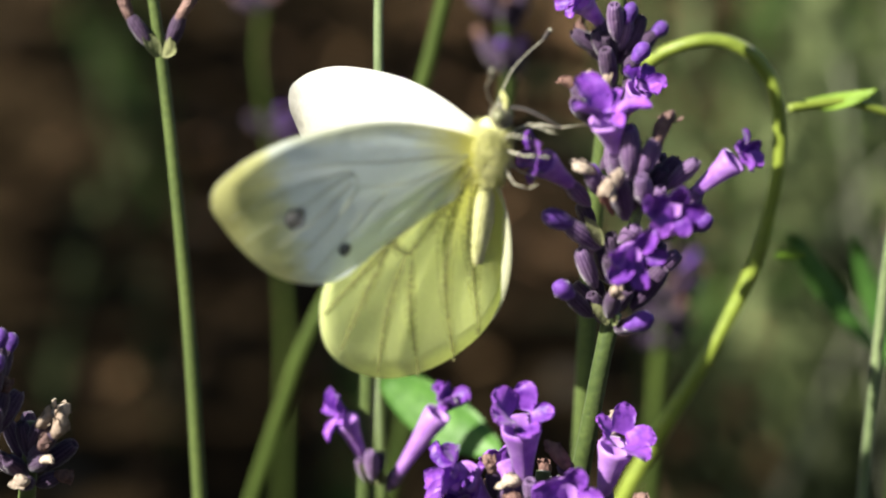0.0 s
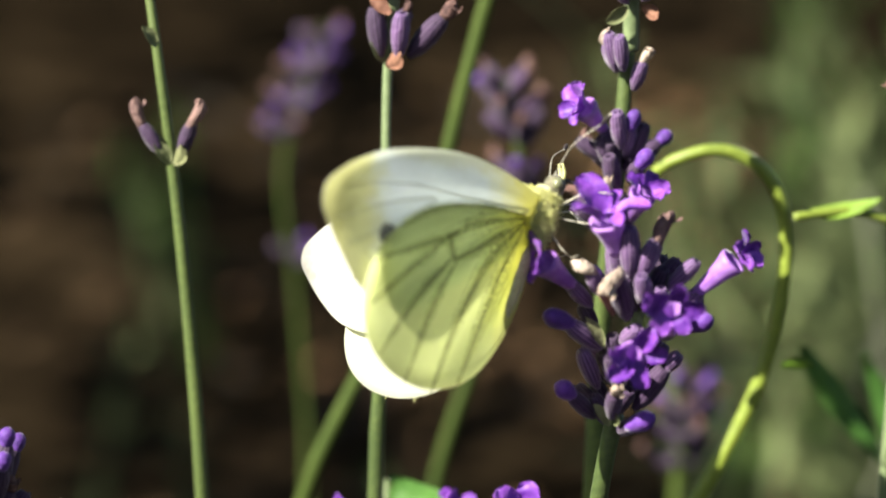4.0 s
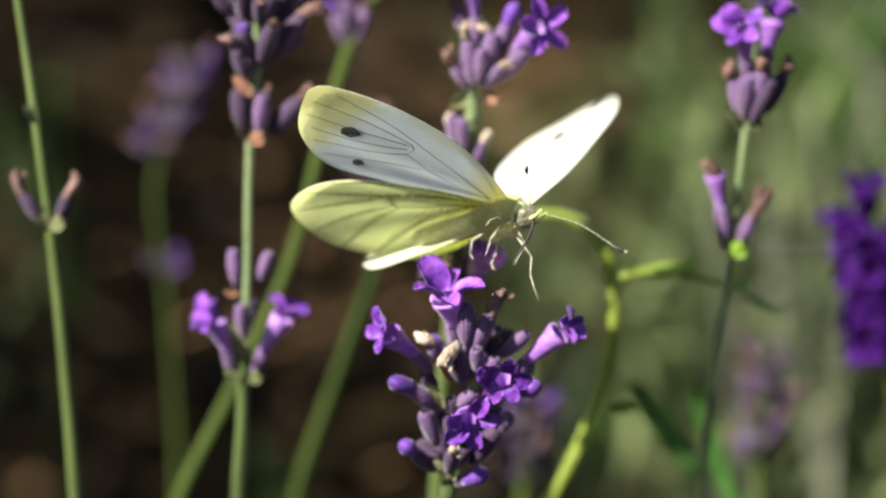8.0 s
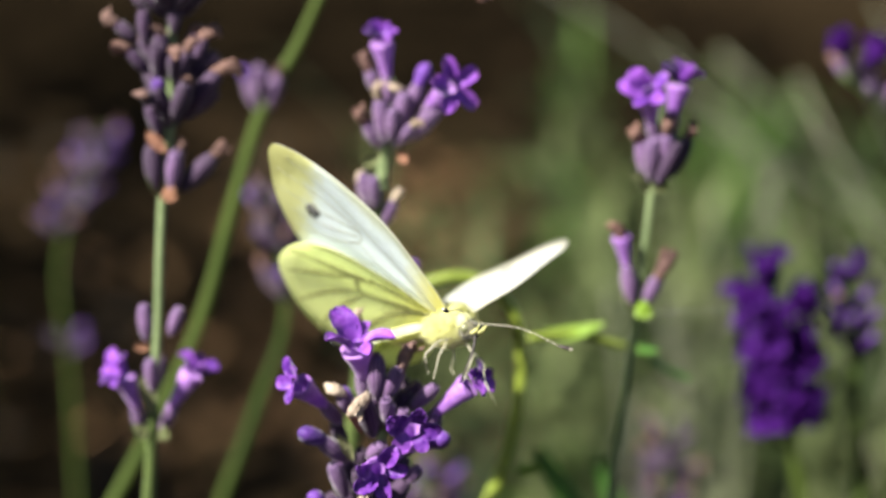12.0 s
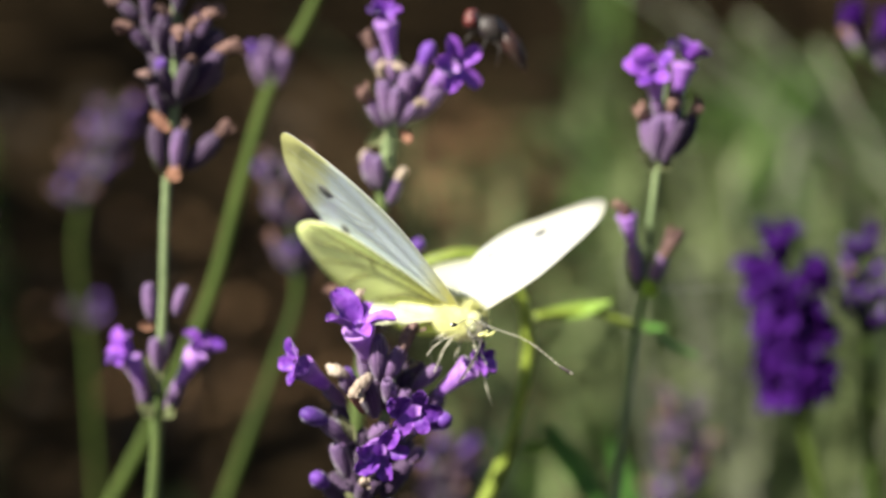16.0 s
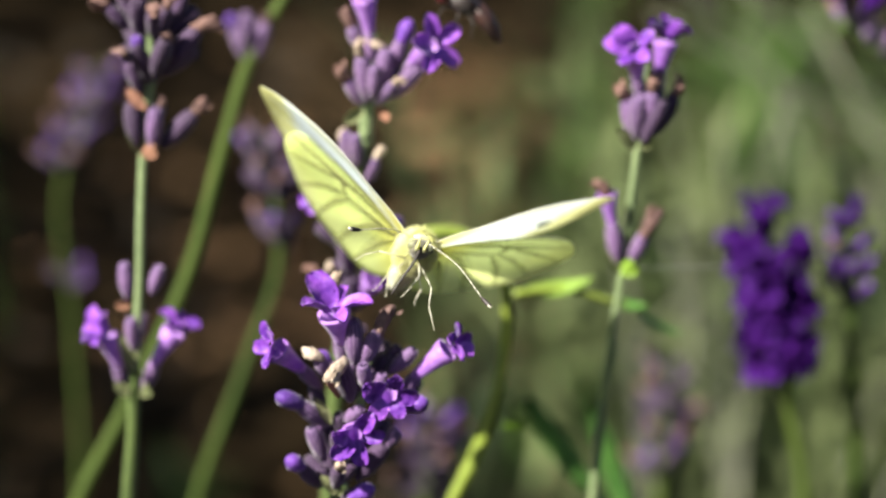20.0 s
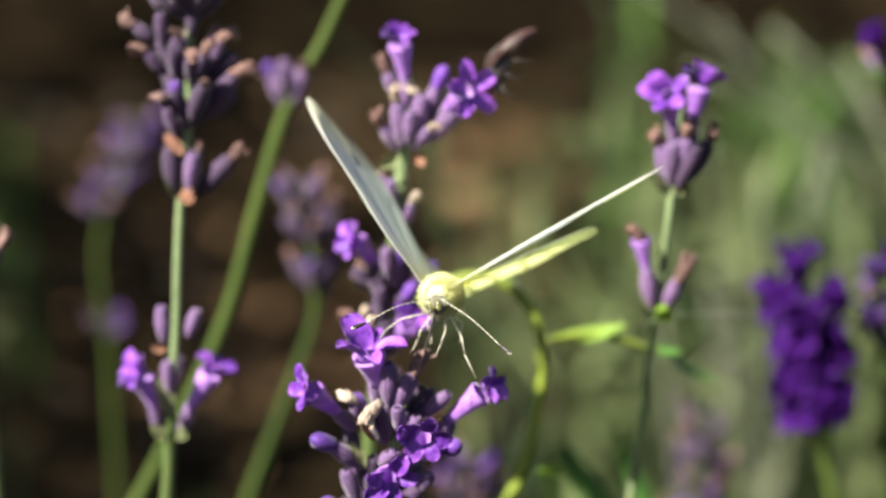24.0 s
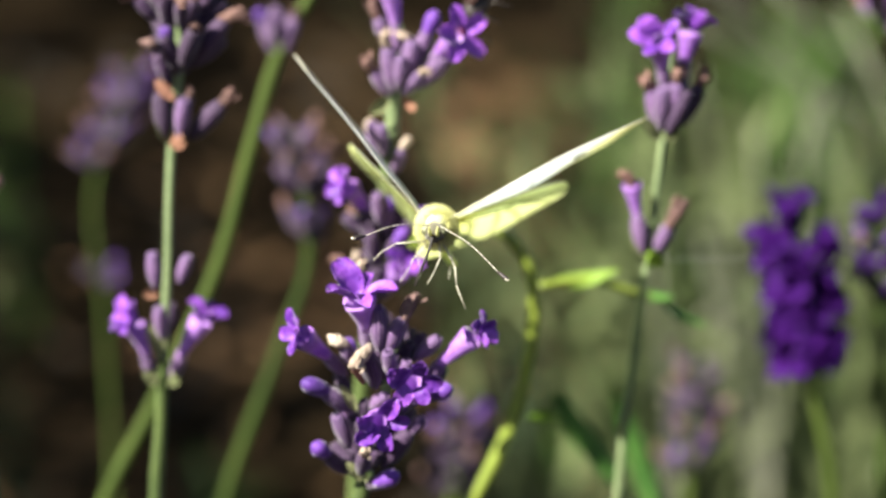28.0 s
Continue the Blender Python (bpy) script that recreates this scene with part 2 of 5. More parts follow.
FW_UNDER = wing_material("forewing_under", (0.84, 0.94, 0.93), (((0.72, 0.74, 0.34), (0.30, 1.0), (0.0180, 0.0222), 0.0035, 0.95), ((0.42, 0.42, 0.16), (0.75, 1.0), (0.0262, 0.0300), 0.003, 0.75),
                                                               ((0.86, 0.82, 0.22), (0.0, -1.0), (-0.0055, 0.0005), 0.002, 0.9), ((0.60, 0.62, 0.36), (1.0, -0.62), (0.0026, 0.0046), 0.001, 0.6)), 0.62)
HW_TOP = wing_material("hindwing_top", (0.94, 0.94, 0.88), (((0.88, 0.88, 0.62), (0.4, -1.0), (-0.009, 0.0), 0.002, 0.8),), 0.66)
HW_UNDER = wing_material("hindwing_under", (0.84, 0.92, 0.42), (((0.88, 0.86, 0.24), (0.5, -1.0), (-0.009, 0.0), 0.003, 0.9), ((0.76, 0.80, 0.34), (0.9, 0.45), (0.0022, 0.0065), 0.003, 0.6)), 0.68)
DUST = material("vein_dust", (0.26, 0.26, 0.11), (0.48, 0.48, 0.22), 0.85, 3500, 700, 0.3, 0.65, spread=0.0, gaps=(0.34, 0.78))
DUST_THIN = material("thin_dust", (0.36, 0.37, 0.15), (0.56, 0.56, 0.27), 0.85, 3500, 700, 0.3, 0.65, spread=0.0, gaps=(0.42, 1.15))
VEIN = material("vein", (0.42, 0.44, 0.35), (0.64, 0.66, 0.54), 0.8, 3000, 400, 0.2, 0.75, spread=0.0)
SPOT = material("wing_spot", (0.05, 0.05, 0.055), (0.20, 0.195, 0.20), 0.85, 3500, 800, 0.2, 0.5, spread=0.0, gaps=(0.28, 0.66))
FUR = material("body_fur", (0.60, 0.61, 0.20), (0.90, 0.89, 0.48), 0.9, 3000, 500, 0.3, 0.35, 0.4, spread=0.0)
BODY = material("body", (0.34, 0.35, 0.12), (0.62, 0.62, 0.30), 0.85, 3000, 400, 0.4, spread=0.0, sheen=0.3)
HEAD = material("head", (0.03, 0.03, 0.022), (0.15, 0.14, 0.085), 0.85, 3000, 400, 0.6, spread=0.0, sheen=0.3)
LEG = material("leg", (0.36, 0.34, 0.25), (0.62, 0.60, 0.48), 0.6, 3000, 500, 0.3, spread=0.0)
ANTENNA = material("antenna", (0.09, 0.085, 0.075), (0.42, 0.40, 0.34), 0.5, 4200, 900, 0.2, spread=0.0)
DARK = material("dark_chitin", (0.008, 0.006, 0.006), (0.030, 0.021, 0.018), 0.55, 2500, 500, 0.3, spread=0.0)
EYE = material("insect_eye", (0.10, 0.11, 0.06), (0.22, 0.22, 0.12), 0.25, 6000, 900, 0.3, spread=0.0, coat=0.5)
FLY_EYE = material("fly_eye", (0.05, 0.008, 0.007), (0.12, 0.018, 0.014), 0.3, 6000, 900, 0.3, spread=0.0, coat=0.5)
FLY_RED = material("fly_abdomen", (0.012, 0.006, 0.005), (0.042, 0.014, 0.010), 0.55, 2500, 500, 0.3, spread=0.0)
FLY_WING = material("fly_wing", (0.022, 0.010, 0.008), (0.065, 0.028, 0.020), 0.5, 2500, 500, 0.2, 0.4, spread=0.0)
SILK = material("silk", (0.6, 0.62, 0.6), (0.8, 0.8, 0.8), 0.3, 900, 200, 0.0, 0.3)


# ---- mesh helpers ----
def part(name, bm, mat, parent=None, label="", m=None):
    """Links a bmesh (or a ready mesh) as one mesh object under a thing or a part."""
    if isinstance(bm, bmesh.types.BMesh):
        me = bpy.data.meshes.new(name)
        bm.to_mesh(me)
        bm.free()
        for p in me.polygons:
            p.use_smooth = True
        for one in mat if isinstance(mat, (tuple, list)) else (mat,):
            me.materials.append(one)
    else:
        me = bm
    ob = new(name, me)
    if parent:
        ob.parent = parent
    if m is not None:
        ob.matrix_basis = m
    if label:
        tagged(ob, label)
    return ob


def mesh_of(bm, name, mat):
    me = bpy.data.meshes.new(name)
    bm.to_mesh(me)
    bm.free()
    for p in me.polygons:
        p.use_smooth = True
    me.materials.append(mat)
    return me


def smooth_line(points, steps=6):
    """Points of a rounded line through the given ones, free of overshoot where spans differ in length."""
    p = [Vector(q) for q in points]
    h = [max((b - a).length, 1e-9) for a, b in zip(p, p[1:])]
    d = [(b - a) / s for a, b, s in zip(p, p[1:], h)]
    m = [d[0]] + [(d[i] + d[i - 1]) * 0.5 if h[i] > 4 * h[i - 1] or h[i - 1] > 4 * h[i]
                  else (d[i] * h[i - 1] + d[i - 1] * h[i]) / (h[i] + h[i - 1]) for i in range(1, len(d))] + [d[-1]]
    out = []
    for i in range(len(h)):
        for k in range(steps):
            t = k / steps
            out.append(p[i] * (2 * t ** 3 - 3 * t * t + 1) + m[i] * h[i] * (t ** 3 - 2 * t * t + t) + p[i + 1] * (3 * t * t - 2 * t ** 3) + m[i + 1] * h[i] * (t ** 3 - t * t))
    out.append(p[-1])
    return out


def add_tube(bm, points, radii, sides=8, square=0.0, steps=6, caps=True):
    """A tube along a rounded line (metres); radii at the given points."""
    line = smooth_line(points, steps)
    n = len(line)
    rad = [radii[min(int(i / steps), len(radii) - 1)] * (1 - (i / steps) % 1) + radii[min(int(i / steps) + 1, len(radii) - 1)] * ((i / steps) % 1)
           for i in range(n)]
    side = None
    rings = []
    for i, q in enumerate(line):
        d = (line[min(i + 1, n - 1)] - line[max(i - 1, 0)]).normalized()
        side = (d.orthogonal() if side is None else side - d * side.dot(d)).normalized()
        other = d.cross(side)
        ring = []
        for k in range(sides):
            a = 2 * math.pi * k / sides
            r = rad[i] * (1 + square * math.cos(4 * a))
            ring.append(bm.verts.new(q + side * math.cos(a) * r + other * math.sin(a) * r))
        rings.append(ring)
    for a, b in zip(rings, rings[1:]):
        for k in range(sides):
            bm.faces.new((a[k], a[(k + 1) % sides], b[(k + 1) % sides], b[k]))
    if caps:
        bm.faces.new(rings[0][::-1])
        bm.faces.new(rings[-1])
    return bm


def add_revolved(bm, profile, sides=12, wave=0.0, waves=6, wobble=0.0, seed=0, m=None):
    """A turned form about z from (height, radius) pairs in millimetres, with ribs and unevenness."""
    rng = random.Random(seed)
    rings = []
    for h, r in profile:
        ring = []
        for k in range(sides):
            a = 2 * math.pi * k / sides
            rr = r * (1 + wave * math.cos(waves * a)) * (1 + wobble * rng.uniform(-1, 1))
            v = Vector((math.cos(a) * rr, math.sin(a) * rr, h + wobble * rng.uniform(-1, 1) * r * 0.7)) * MM
            ring.append(bm.verts.new(m @ v if m else v))
        rings.append(ring)
    for a, b in zip(rings, rings[1:]):
        for k in range(sides):
            bm.faces.new((a[k], a[(k + 1) % sides], b[(k + 1) % sides], b[k]))
    bm.faces.new(rings[0][::-1])
    bm.faces.new(rings[-1])
    return bm


def add_blade(bm, length, width, curl=0.4, cup=0.25, thick=0.12, m=None, nl=6, nw=4, round_end=True, ruffle=0.0, seed=0):
    """A leaf or petal (mm) that grows along +z from the origin, face to +x, bent back by curl (radians) along its length."""
    rng = random.Random(seed)
    sheets = []
    for s in (0.5, -0.5):
        rows = []
        for i in range(nl + 1):
            t = i / nl
            w = width * (math.sin(math.pi * min(1, 0.12 + 0.80 * t)) ** 0.6 if round_end else math.sin(math.pi * (0.06 + 0.93 * t)) ** 0.8) * 0.5
            if round_end and i == nl:
                w *= 0.55
            a = curl * t
            z = length * (math.sin(a) / a * t if a else t)
            x = -length * ((1 - math.cos(a)) / a * t if a else 0)
            row = []
            for j in range(nw + 1):
                e = j / nw * 2 - 1
                lift = cup * w * e * e + ruffle * rng.uniform(-1, 1) * t + s * thick * (1 - abs(e) * 0.8)
                row.append(bm.verts.new((m or Matrix()) @ (Vector((x + lift * math.cos(a), w * e, z + lift * math.sin(a))) * MM)))
            rows.append(row)
        sheets.append(rows)
    for rows, flip in zip(sheets, (False, True)):
        for i in range(nl):
            for j in range(nw):
                f = (rows[i][j], rows[i][j + 1], rows[i + 1][j + 1], rows[i + 1][j])
                bm.faces.new(f[::-1] if flip else f)
    a, b = sheets
    rim = lambda rows: [r[0] for r in rows] + rows[-1][1:] + [r[-1] for r in rows[-2::-1]] + rows[0][-2:0:-1]
    ra, rb = rim(a), rim(b)
    for i in range(len(ra)):
        j = (i + 1) % len(ra)
        bm.faces.new((ra[j], ra[i], rb[i], rb[j]))
    return bm


def along(base, tip, roll=0.0, scale=1.0):
    """A pose at base (mm) whose z runs towards tip (mm)."""
    b, t = Vector(base), Vector(tip)
    turn = (t - b).to_track_quat("Z", "Y").to_matrix().to_4x4()
    return Matrix.Translation(b * MM) @ turn @ pose(0, 0, 0, 0, 0, roll) @ Matrix.Scale(scale, 4)


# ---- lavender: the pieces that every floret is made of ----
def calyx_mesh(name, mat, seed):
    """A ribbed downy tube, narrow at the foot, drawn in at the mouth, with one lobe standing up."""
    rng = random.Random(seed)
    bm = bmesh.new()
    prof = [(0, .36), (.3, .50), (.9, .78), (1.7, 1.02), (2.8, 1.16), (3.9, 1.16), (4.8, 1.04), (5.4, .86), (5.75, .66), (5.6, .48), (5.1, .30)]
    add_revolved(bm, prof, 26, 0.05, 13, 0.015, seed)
    add_blade(bm, 1.0, 1.0, -0.5, 0.4, 0.2, Matrix.Translation((-0.72 * MM, 0, 5.1 * MM)) @ pose(0, 0, 0, 0, 8, 0), 3, 2, seed=seed)
    # short down on the ribs
    for k in range(90):
        h, t = rng.uniform(.5, 5.4), rng.uniform(0, 2 * math.pi)
        r = np.interp(h, [p[0] for p in prof[:9]], [p[1] for p in prof[:9]])
        q = Vector((math.cos(t) * r, math.sin(t) * r, h))
        n = Vector((math.cos(t), math.sin(t), rng.uniform(.2, .9))).normalized()
        add_tube(bm, [q * MM, (q + n * rng.uniform(.14, .3)) * MM], [.000022, .000008], 3, 0, 1)
    return mesh_of(bm, name, mat)


def withered_mesh(name, mat, seed):
    rng = random.Random(seed)
    bm = bmesh.new()
    add_revolved(bm, [(-1.0, .45), (.1, .58), (1.0, .70), (1.9, .78), (2.7, .66), (3.2, .25)], 12, 0.10, 3, 0.13, seed)
    for k in range(4):
        tooth = pose(0, 0, 0, 0, 0, k * 75 + rng.uniform(-20, 20)) @ Matrix.Translation((.42 * MM, 0, rng.uniform(1.2, 2.2) * MM)) @ pose(0, 0, 0, 0, rng.uniform(0, 35), 0)
        add_blade(bm, rng.uniform(1.0, 1.8), rng.uniform(.7, 1.1), rng.uniform(-1.4, 1.6), .5, .12, tooth, 4, 3, ruffle=.22, seed=seed + k)
    # drooping, drawn in at the end
    for v in bm.verts:
        v.co.z *= 0.72
        h = v.co.z / MM
        f = 1.12 - 0.08 * max(0, h) ** 1.3
        v.co.x = v.co.x * f + 0.14 * (0.7 + 0.3 * (seed % 2)) * h * abs(h) * MM
        v.co.y *= f
    return mesh_of(bm, name, mat)


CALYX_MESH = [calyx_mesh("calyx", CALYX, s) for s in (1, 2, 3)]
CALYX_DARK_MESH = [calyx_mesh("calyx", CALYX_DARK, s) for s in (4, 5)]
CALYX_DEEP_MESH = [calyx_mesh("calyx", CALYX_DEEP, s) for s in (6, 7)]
WITHERED_MESH = {c: [withered_mesh("withered_corolla", m, s) for s in (1, 2, 3)]
                 for c, m in (("tan", WITHERED), ("pink", WITHERED_PINK), ("dark", WITHERED_DARK))}
BUD_MESH = mesh_of(add_revolved(bmesh.new(), [(-1.0, .55), (-.2, .78), (.6, .92), (1.3, .98), (2.0, .84), (2.5, .5), (2.7, .15)], 14, 0.05, 4, 0.05, 3), "bud_tip", BUD)


def corolla_mesh(mat):
    return mesh_of(add_revolved(bmesh.new(), [(-1.2, .55), (0, .76), (1.4, 1.02), (2.6, 1.26), (3.5, 1.56), (4.05, 1.62), (3.9, 1.36), (2.8, .92), (1.2, .4), (0.6, .1)],
                                16, 0.05, 5, 0.03, 5), "corolla", mat)


def petal_meshes(mat):
    """Crinkled lobes: two broad, three narrow, in three sets that differ."""
    sets = []
    for v in range(3):
        sets.append([mesh_of(add_blade(bmesh.new(), (3.3 if k < 2 else 2.7) * (0.9 + 0.1 * v), (2.9 if k < 2 else 2.2) * (1.08 - 0.08 * v), (0.6, 1.0, 0.8)[v] if k < 2 else (1.0, 0.6, 0.9)[v],
                                       (0.45, 0.2, 0.6)[v], 0.14, None, 8, 6, ruffle=.26, seed=k + 7 * v), "petal", mat) for k in range(5)])
    return sets


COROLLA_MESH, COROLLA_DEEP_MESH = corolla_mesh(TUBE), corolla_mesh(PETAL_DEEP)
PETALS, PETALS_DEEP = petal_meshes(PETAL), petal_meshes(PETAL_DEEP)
# two broad upper lobes, three small lower ones: turn about the tube, lean outwards
LOBES = ((-36, 18), (36, 18), (180, 46), (110, 38), (-110, 38))


class Spike:
    """A lavender flower spike: an Empty on the soil, with stem, calyces, corollas and bracts under it."""

    def __init__(self, foot, label, group="", pool=None):
        self.foot = Vector(foot)
        self.ob = tagged(new("lavender", None), label, "lavender", group)
        self.ob.empty_display_size = 0.01
        self.ob.location = self.foot * MM
        self.count = 0
        self.pool = pool
        self.rng = random.Random(int(self.foot.x * 7 + self.foot.y * 13))

    def local(self, p):
        return Vector(p) - self.foot

    def stem(self, points, radii, mat=None, name="stem", steps=6):
        line = [self.local(p) * MM for p in points]
        return part(name, add_tube(bmesh.new(), line, [r * MM for r in radii], 10, 0.06, steps), mat or STEM, self.ob)

    def calyx(self, base, tip, dark=False, stretch=1.0):
        self.count += 1
        b, t = self.local(base), self.local(tip)
        size = (t - b).length / 5.9
        wide = max(0.68, min(1.06, size * 0.94)) * stretch
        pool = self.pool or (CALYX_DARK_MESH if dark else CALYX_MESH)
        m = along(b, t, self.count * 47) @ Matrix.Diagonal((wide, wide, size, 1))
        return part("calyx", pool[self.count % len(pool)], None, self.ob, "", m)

    def open_flower(self, base, neck, mouth, roll=0, size=1.0, deep=False, facing=None):
        """Calyx from base to neck, corolla from there to the mouth; facing: the way the mouth looks, if not along the tube."""
        self.calyx(base, neck, deep)
        n, m_ = self.local(neck), self.local(mouth)
        length = (m_ - n).length / 4.6
        wide = 1.02 * size
        cor = part("corolla", COROLLA_DEEP_MESH if deep else COROLLA_MESH, None, self.ob, "", along(n, m_, roll) @ Matrix.Diagonal((wide, wide, length, 1)))
        way = Vector(facing) if facing else (m_ - n)
        out = 1.1 * math.sin(way.angle(m_ - n)) * size - 0.4
        here = cor.matrix_basis.inverted() @ along(m_ + way.normalized() * out, m_ + way * 9, roll)
        for k, (turn, lean) in enumerate(LOBES):
            s = size * self.rng.uniform(0.78, 1.08)
            spot = pose(0, 0, 0, 0, 0, turn + self.rng.uniform(-12, 12)) @ Matrix.Translation((-0.86 * size * MM, 0, 0)) @ pose(0, 0, 0, 0, -lean + self.rng.uniform(-22, 16), 0)
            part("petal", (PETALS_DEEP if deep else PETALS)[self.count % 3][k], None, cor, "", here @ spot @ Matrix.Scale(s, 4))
        return cor

    def budding(self, base, neck, tip, size=1.0, dark=False):
        self.calyx(base, neck, dark)
        n, t = self.local(neck), self.local(tip)
        part("bud_tip", BUD_MESH, None, self.ob, "violet bud tip", along(n, t) @ Matrix.Diagonal((size, size, (t - n).length / 2.7, 1)))

    def faded(self, base, neck, tip, kind="tan", size=1.0, dark=False):
        self.calyx(base, neck, dark)
        n, t = self.local(neck), self.local(tip)
        part("withered_corolla", WITHERED_MESH[kind][self.count % 3], None, self.ob, "withered %s flower remains" % {"tan": "pale tan", "pink": "peach-pink", "dark": "dark brown"}[kind],
             along(n, t, self.count * 31) @ Matrix.Diagonal((size, size, max(0.5, (t - n).length / 3.3), 1)))

    def spent(self, base, neck, mouth, tip, size=1.0):
        """A flower past its best: a pale lilac tube that ends in withered lobes."""
        self.calyx(base, neck)
        n, m_ = self.local(neck), self.local(mouth)
        part("corolla", COROLLA_MESH, None, self.ob, "pale lilac tube", along(n, m_) @ Matrix.Diagonal((0.78 * size, 0.78 * size, (m_ - n).length / 4.05, 1)))
        part("withered_corolla", WITHERED_MESH["pink"][self.count % 3], None, self.ob, "withered peach-pink flower remains",
             along(m_, self.local(tip), self.count * 31) @ Matrix.Scale(size, 4))

    def bract(self, base, tip, width=2.2, mat=None, roll=0):
        b, t = self.local(base), self.local(tip)
        part("bract", add_blade(bmesh.new(), (t - b).length, width, 0.5, 0.4, 0.15, None, 6, 4, False, 0.06, self.count), mat or BRACT, self.ob, "", along(b, t, roll))

    def whorl(self, at, up, n, reach=7.0, open_share=0.2, fade_share=0.4, start=0, kind="pink", deep=False, spread=45, dark=False, size=0.85):
        """A ring of florets round the stem at a point (mm)."""
        rng = self.rng
        at, up = Vector(at), Vector(up).normalized()
        a = up.orthogonal().normalized()
        b = up.cross(a)
        for k in range(n):
            turn = start + 2 * math.pi * (k + rng.uniform(-.2, .2)) / n
            out = a * math.cos(turn) + b * math.sin(turn)
            lean = radians(spread + rng.uniform(-14, 12))
            way = (up * math.cos(lean) + out * math.sin(lean)).normalized()
            foot = at + out * 0.7 + up * rng.uniform(-1, 1)
            neck = foot + way * reach * rng.uniform(.72, .9)
            pick = rng.random()
            if pick < open_share:
                self.open_flower(foot, neck, neck + way * 3.8 * size, rng.uniform(0, 360), size * rng.uniform(.9, 1.1), deep)
            elif pick < open_share + fade_share:
                self.faded(foot, neck, neck + way * 2.6 * size, kind, .95 * size, dark)
            elif pick < open_share + fade_share + 0.25:
                self.budding(foot, neck, neck + way * 1.9 * size, size, dark)
            else:
                self.calyx(foot, neck, dark)


# ---- ground ----
def build_ground():
    bm = bmesh.new()
    # one sheet, fine before the lens and coarse towards the horizon
    xs = sorted(set([round(-0.9 + 0.03 * i, 3) for i in range(61)] + [s * v for v in (1.2, 2, 4, 9, 25, 80, 300) for s in (-1, 1)]))
    ys = sorted(set([round(-0.6 + 0.03 * i, 3) for i in range(134)] + [-300, -80, -25, -9, -4, -2, -1.2, 4, 6, 12, 30, 100, 300]))
    grid = []
    for y in ys:
        row = []
        for x in xs:
            near = max(0.0, 1 - max(abs(x) / 1.2, abs(y - 1.2) / 2.6))
            z = 0.022 * noise.noise((x * 7, y * 7, 0)) + 0.012 * noise.noise((x * 22, y * 22, 3)) if near > 0 else 0
            row.append(bm.verts.new((x, y, z * min(1, near * 4))))
        grid.append(row)
    for r, s in zip(grid, grid[1:]):
        for i in range(len(xs) - 1):
            bm.faces.new((r[i], r[i + 1], s[i + 1], s[i]))
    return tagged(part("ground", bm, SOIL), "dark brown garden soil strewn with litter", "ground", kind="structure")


build_ground()


def scatter(name, label, mat, count, box, make, seed, category):
    rng = random.Random(seed)
    bm = bmesh.new()
    for k in range(count):
        x, y = rng.uniform(box[0], box[1]), rng.uniform(box[2], box[3])
        make(bm, x, y, rng)
    return tagged(part(name, bm, mat), label, category, kind="stuff")


def chip(bm, x, y, rng):
    m = pose(x, y, 0.008 + 0.02 * noise.noise((x * 7, y * 7, 0)), rng.uniform(-25, 25), rng.uniform(60, 120), rng.uniform(0, 360))
    add_blade(bm, rng.uniform(12, 42), rng.uniform(7, 18), rng.uniform(-.6, .6), .2, 2.5, m, 3, 2, True, .6, int(x * 1e4))


def pebble(bm, x, y, rng):
    r = rng.uniform(4, 13)
    m = pose(x, y, 0.004 + 0.02 * noise.noise((x * 7, y * 7, 0)), rng.uniform(-20, 20), rng.uniform(-20, 20), rng.uniform(0, 360)) @ Matrix.Diagonal((1.3, 1, .7, 1))
    add_revolved(bm, [(-r, r * .3), (-r * .6, r * .8), (0, r), (r * .6, r * .8), (r, r * .25)], 9, .05, 3, .12, int(x * 1e4), m)


def blade_of_grass(bm, x, y, rng):
    m = pose(x, y, 0, rng.uniform(-25, 25), rng.uniform(-25, 25), rng.uniform(0, 360))
    add_blade(bm, rng.uniform(40, 130), rng.uniform(2.5, 5), rng.uniform(.2, 1.4), .3, .3, m, 5, 2, False)


def shoot(bm, x, y, rng, height=(90, 260), leaf_size=1.0):
    """A lavender shoot: a leaning axis with pairs of narrow leaves."""
    h = rng.uniform(*height)
    lean, turn = rng.uniform(3, 22), rng.uniform(0, 360)
    m = pose(x, y, 0, 0, lean, turn)
    add_tube(bm, [m @ Vector((0, 0, 0)), m @ Vector((0.004, 0, h * .5 * MM)), m @ Vector((0.012, 0, h * MM))], [.0012, .001, .0006], 5, 0, 3)
    n = int(h / 11)
    for k in range(2 * n):
        z = h * (0.15 + 0.85 * k / (2 * n))
        leaf = m @ Matrix.Translation((0.012 * (z / h) ** 2, 0, z * MM)) @ pose(0, 0, 0, 0, rng.uniform(20, 85), k * 95 + rng.uniform(-25, 25))
        add_blade(bm, leaf_size * rng.uniform(12, 36), leaf_size * rng.uniform(2.2, 4.4), rng.uniform(-.5, .9), .25, .35, leaf, 3, 2, False)


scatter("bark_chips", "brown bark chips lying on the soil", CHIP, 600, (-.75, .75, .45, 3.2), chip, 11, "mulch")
def lit_patch_piles(spots):
    """Loose heaps of dry leaves, added to stand for lit brown patches of soil."""
    rng = random.Random(31)
    bm = bmesh.new()
    for x, y, r in spots:
        for k in range(16):
            chip(bm, x + rng.gauss(0, r), y + rng.gauss(0, r), rng)
    return tagged(part("dry_leaves", bm, DRY), "loose warm brown dry leaves, added to stand for lit patches of soil", "leaf litter", kind="stuff")


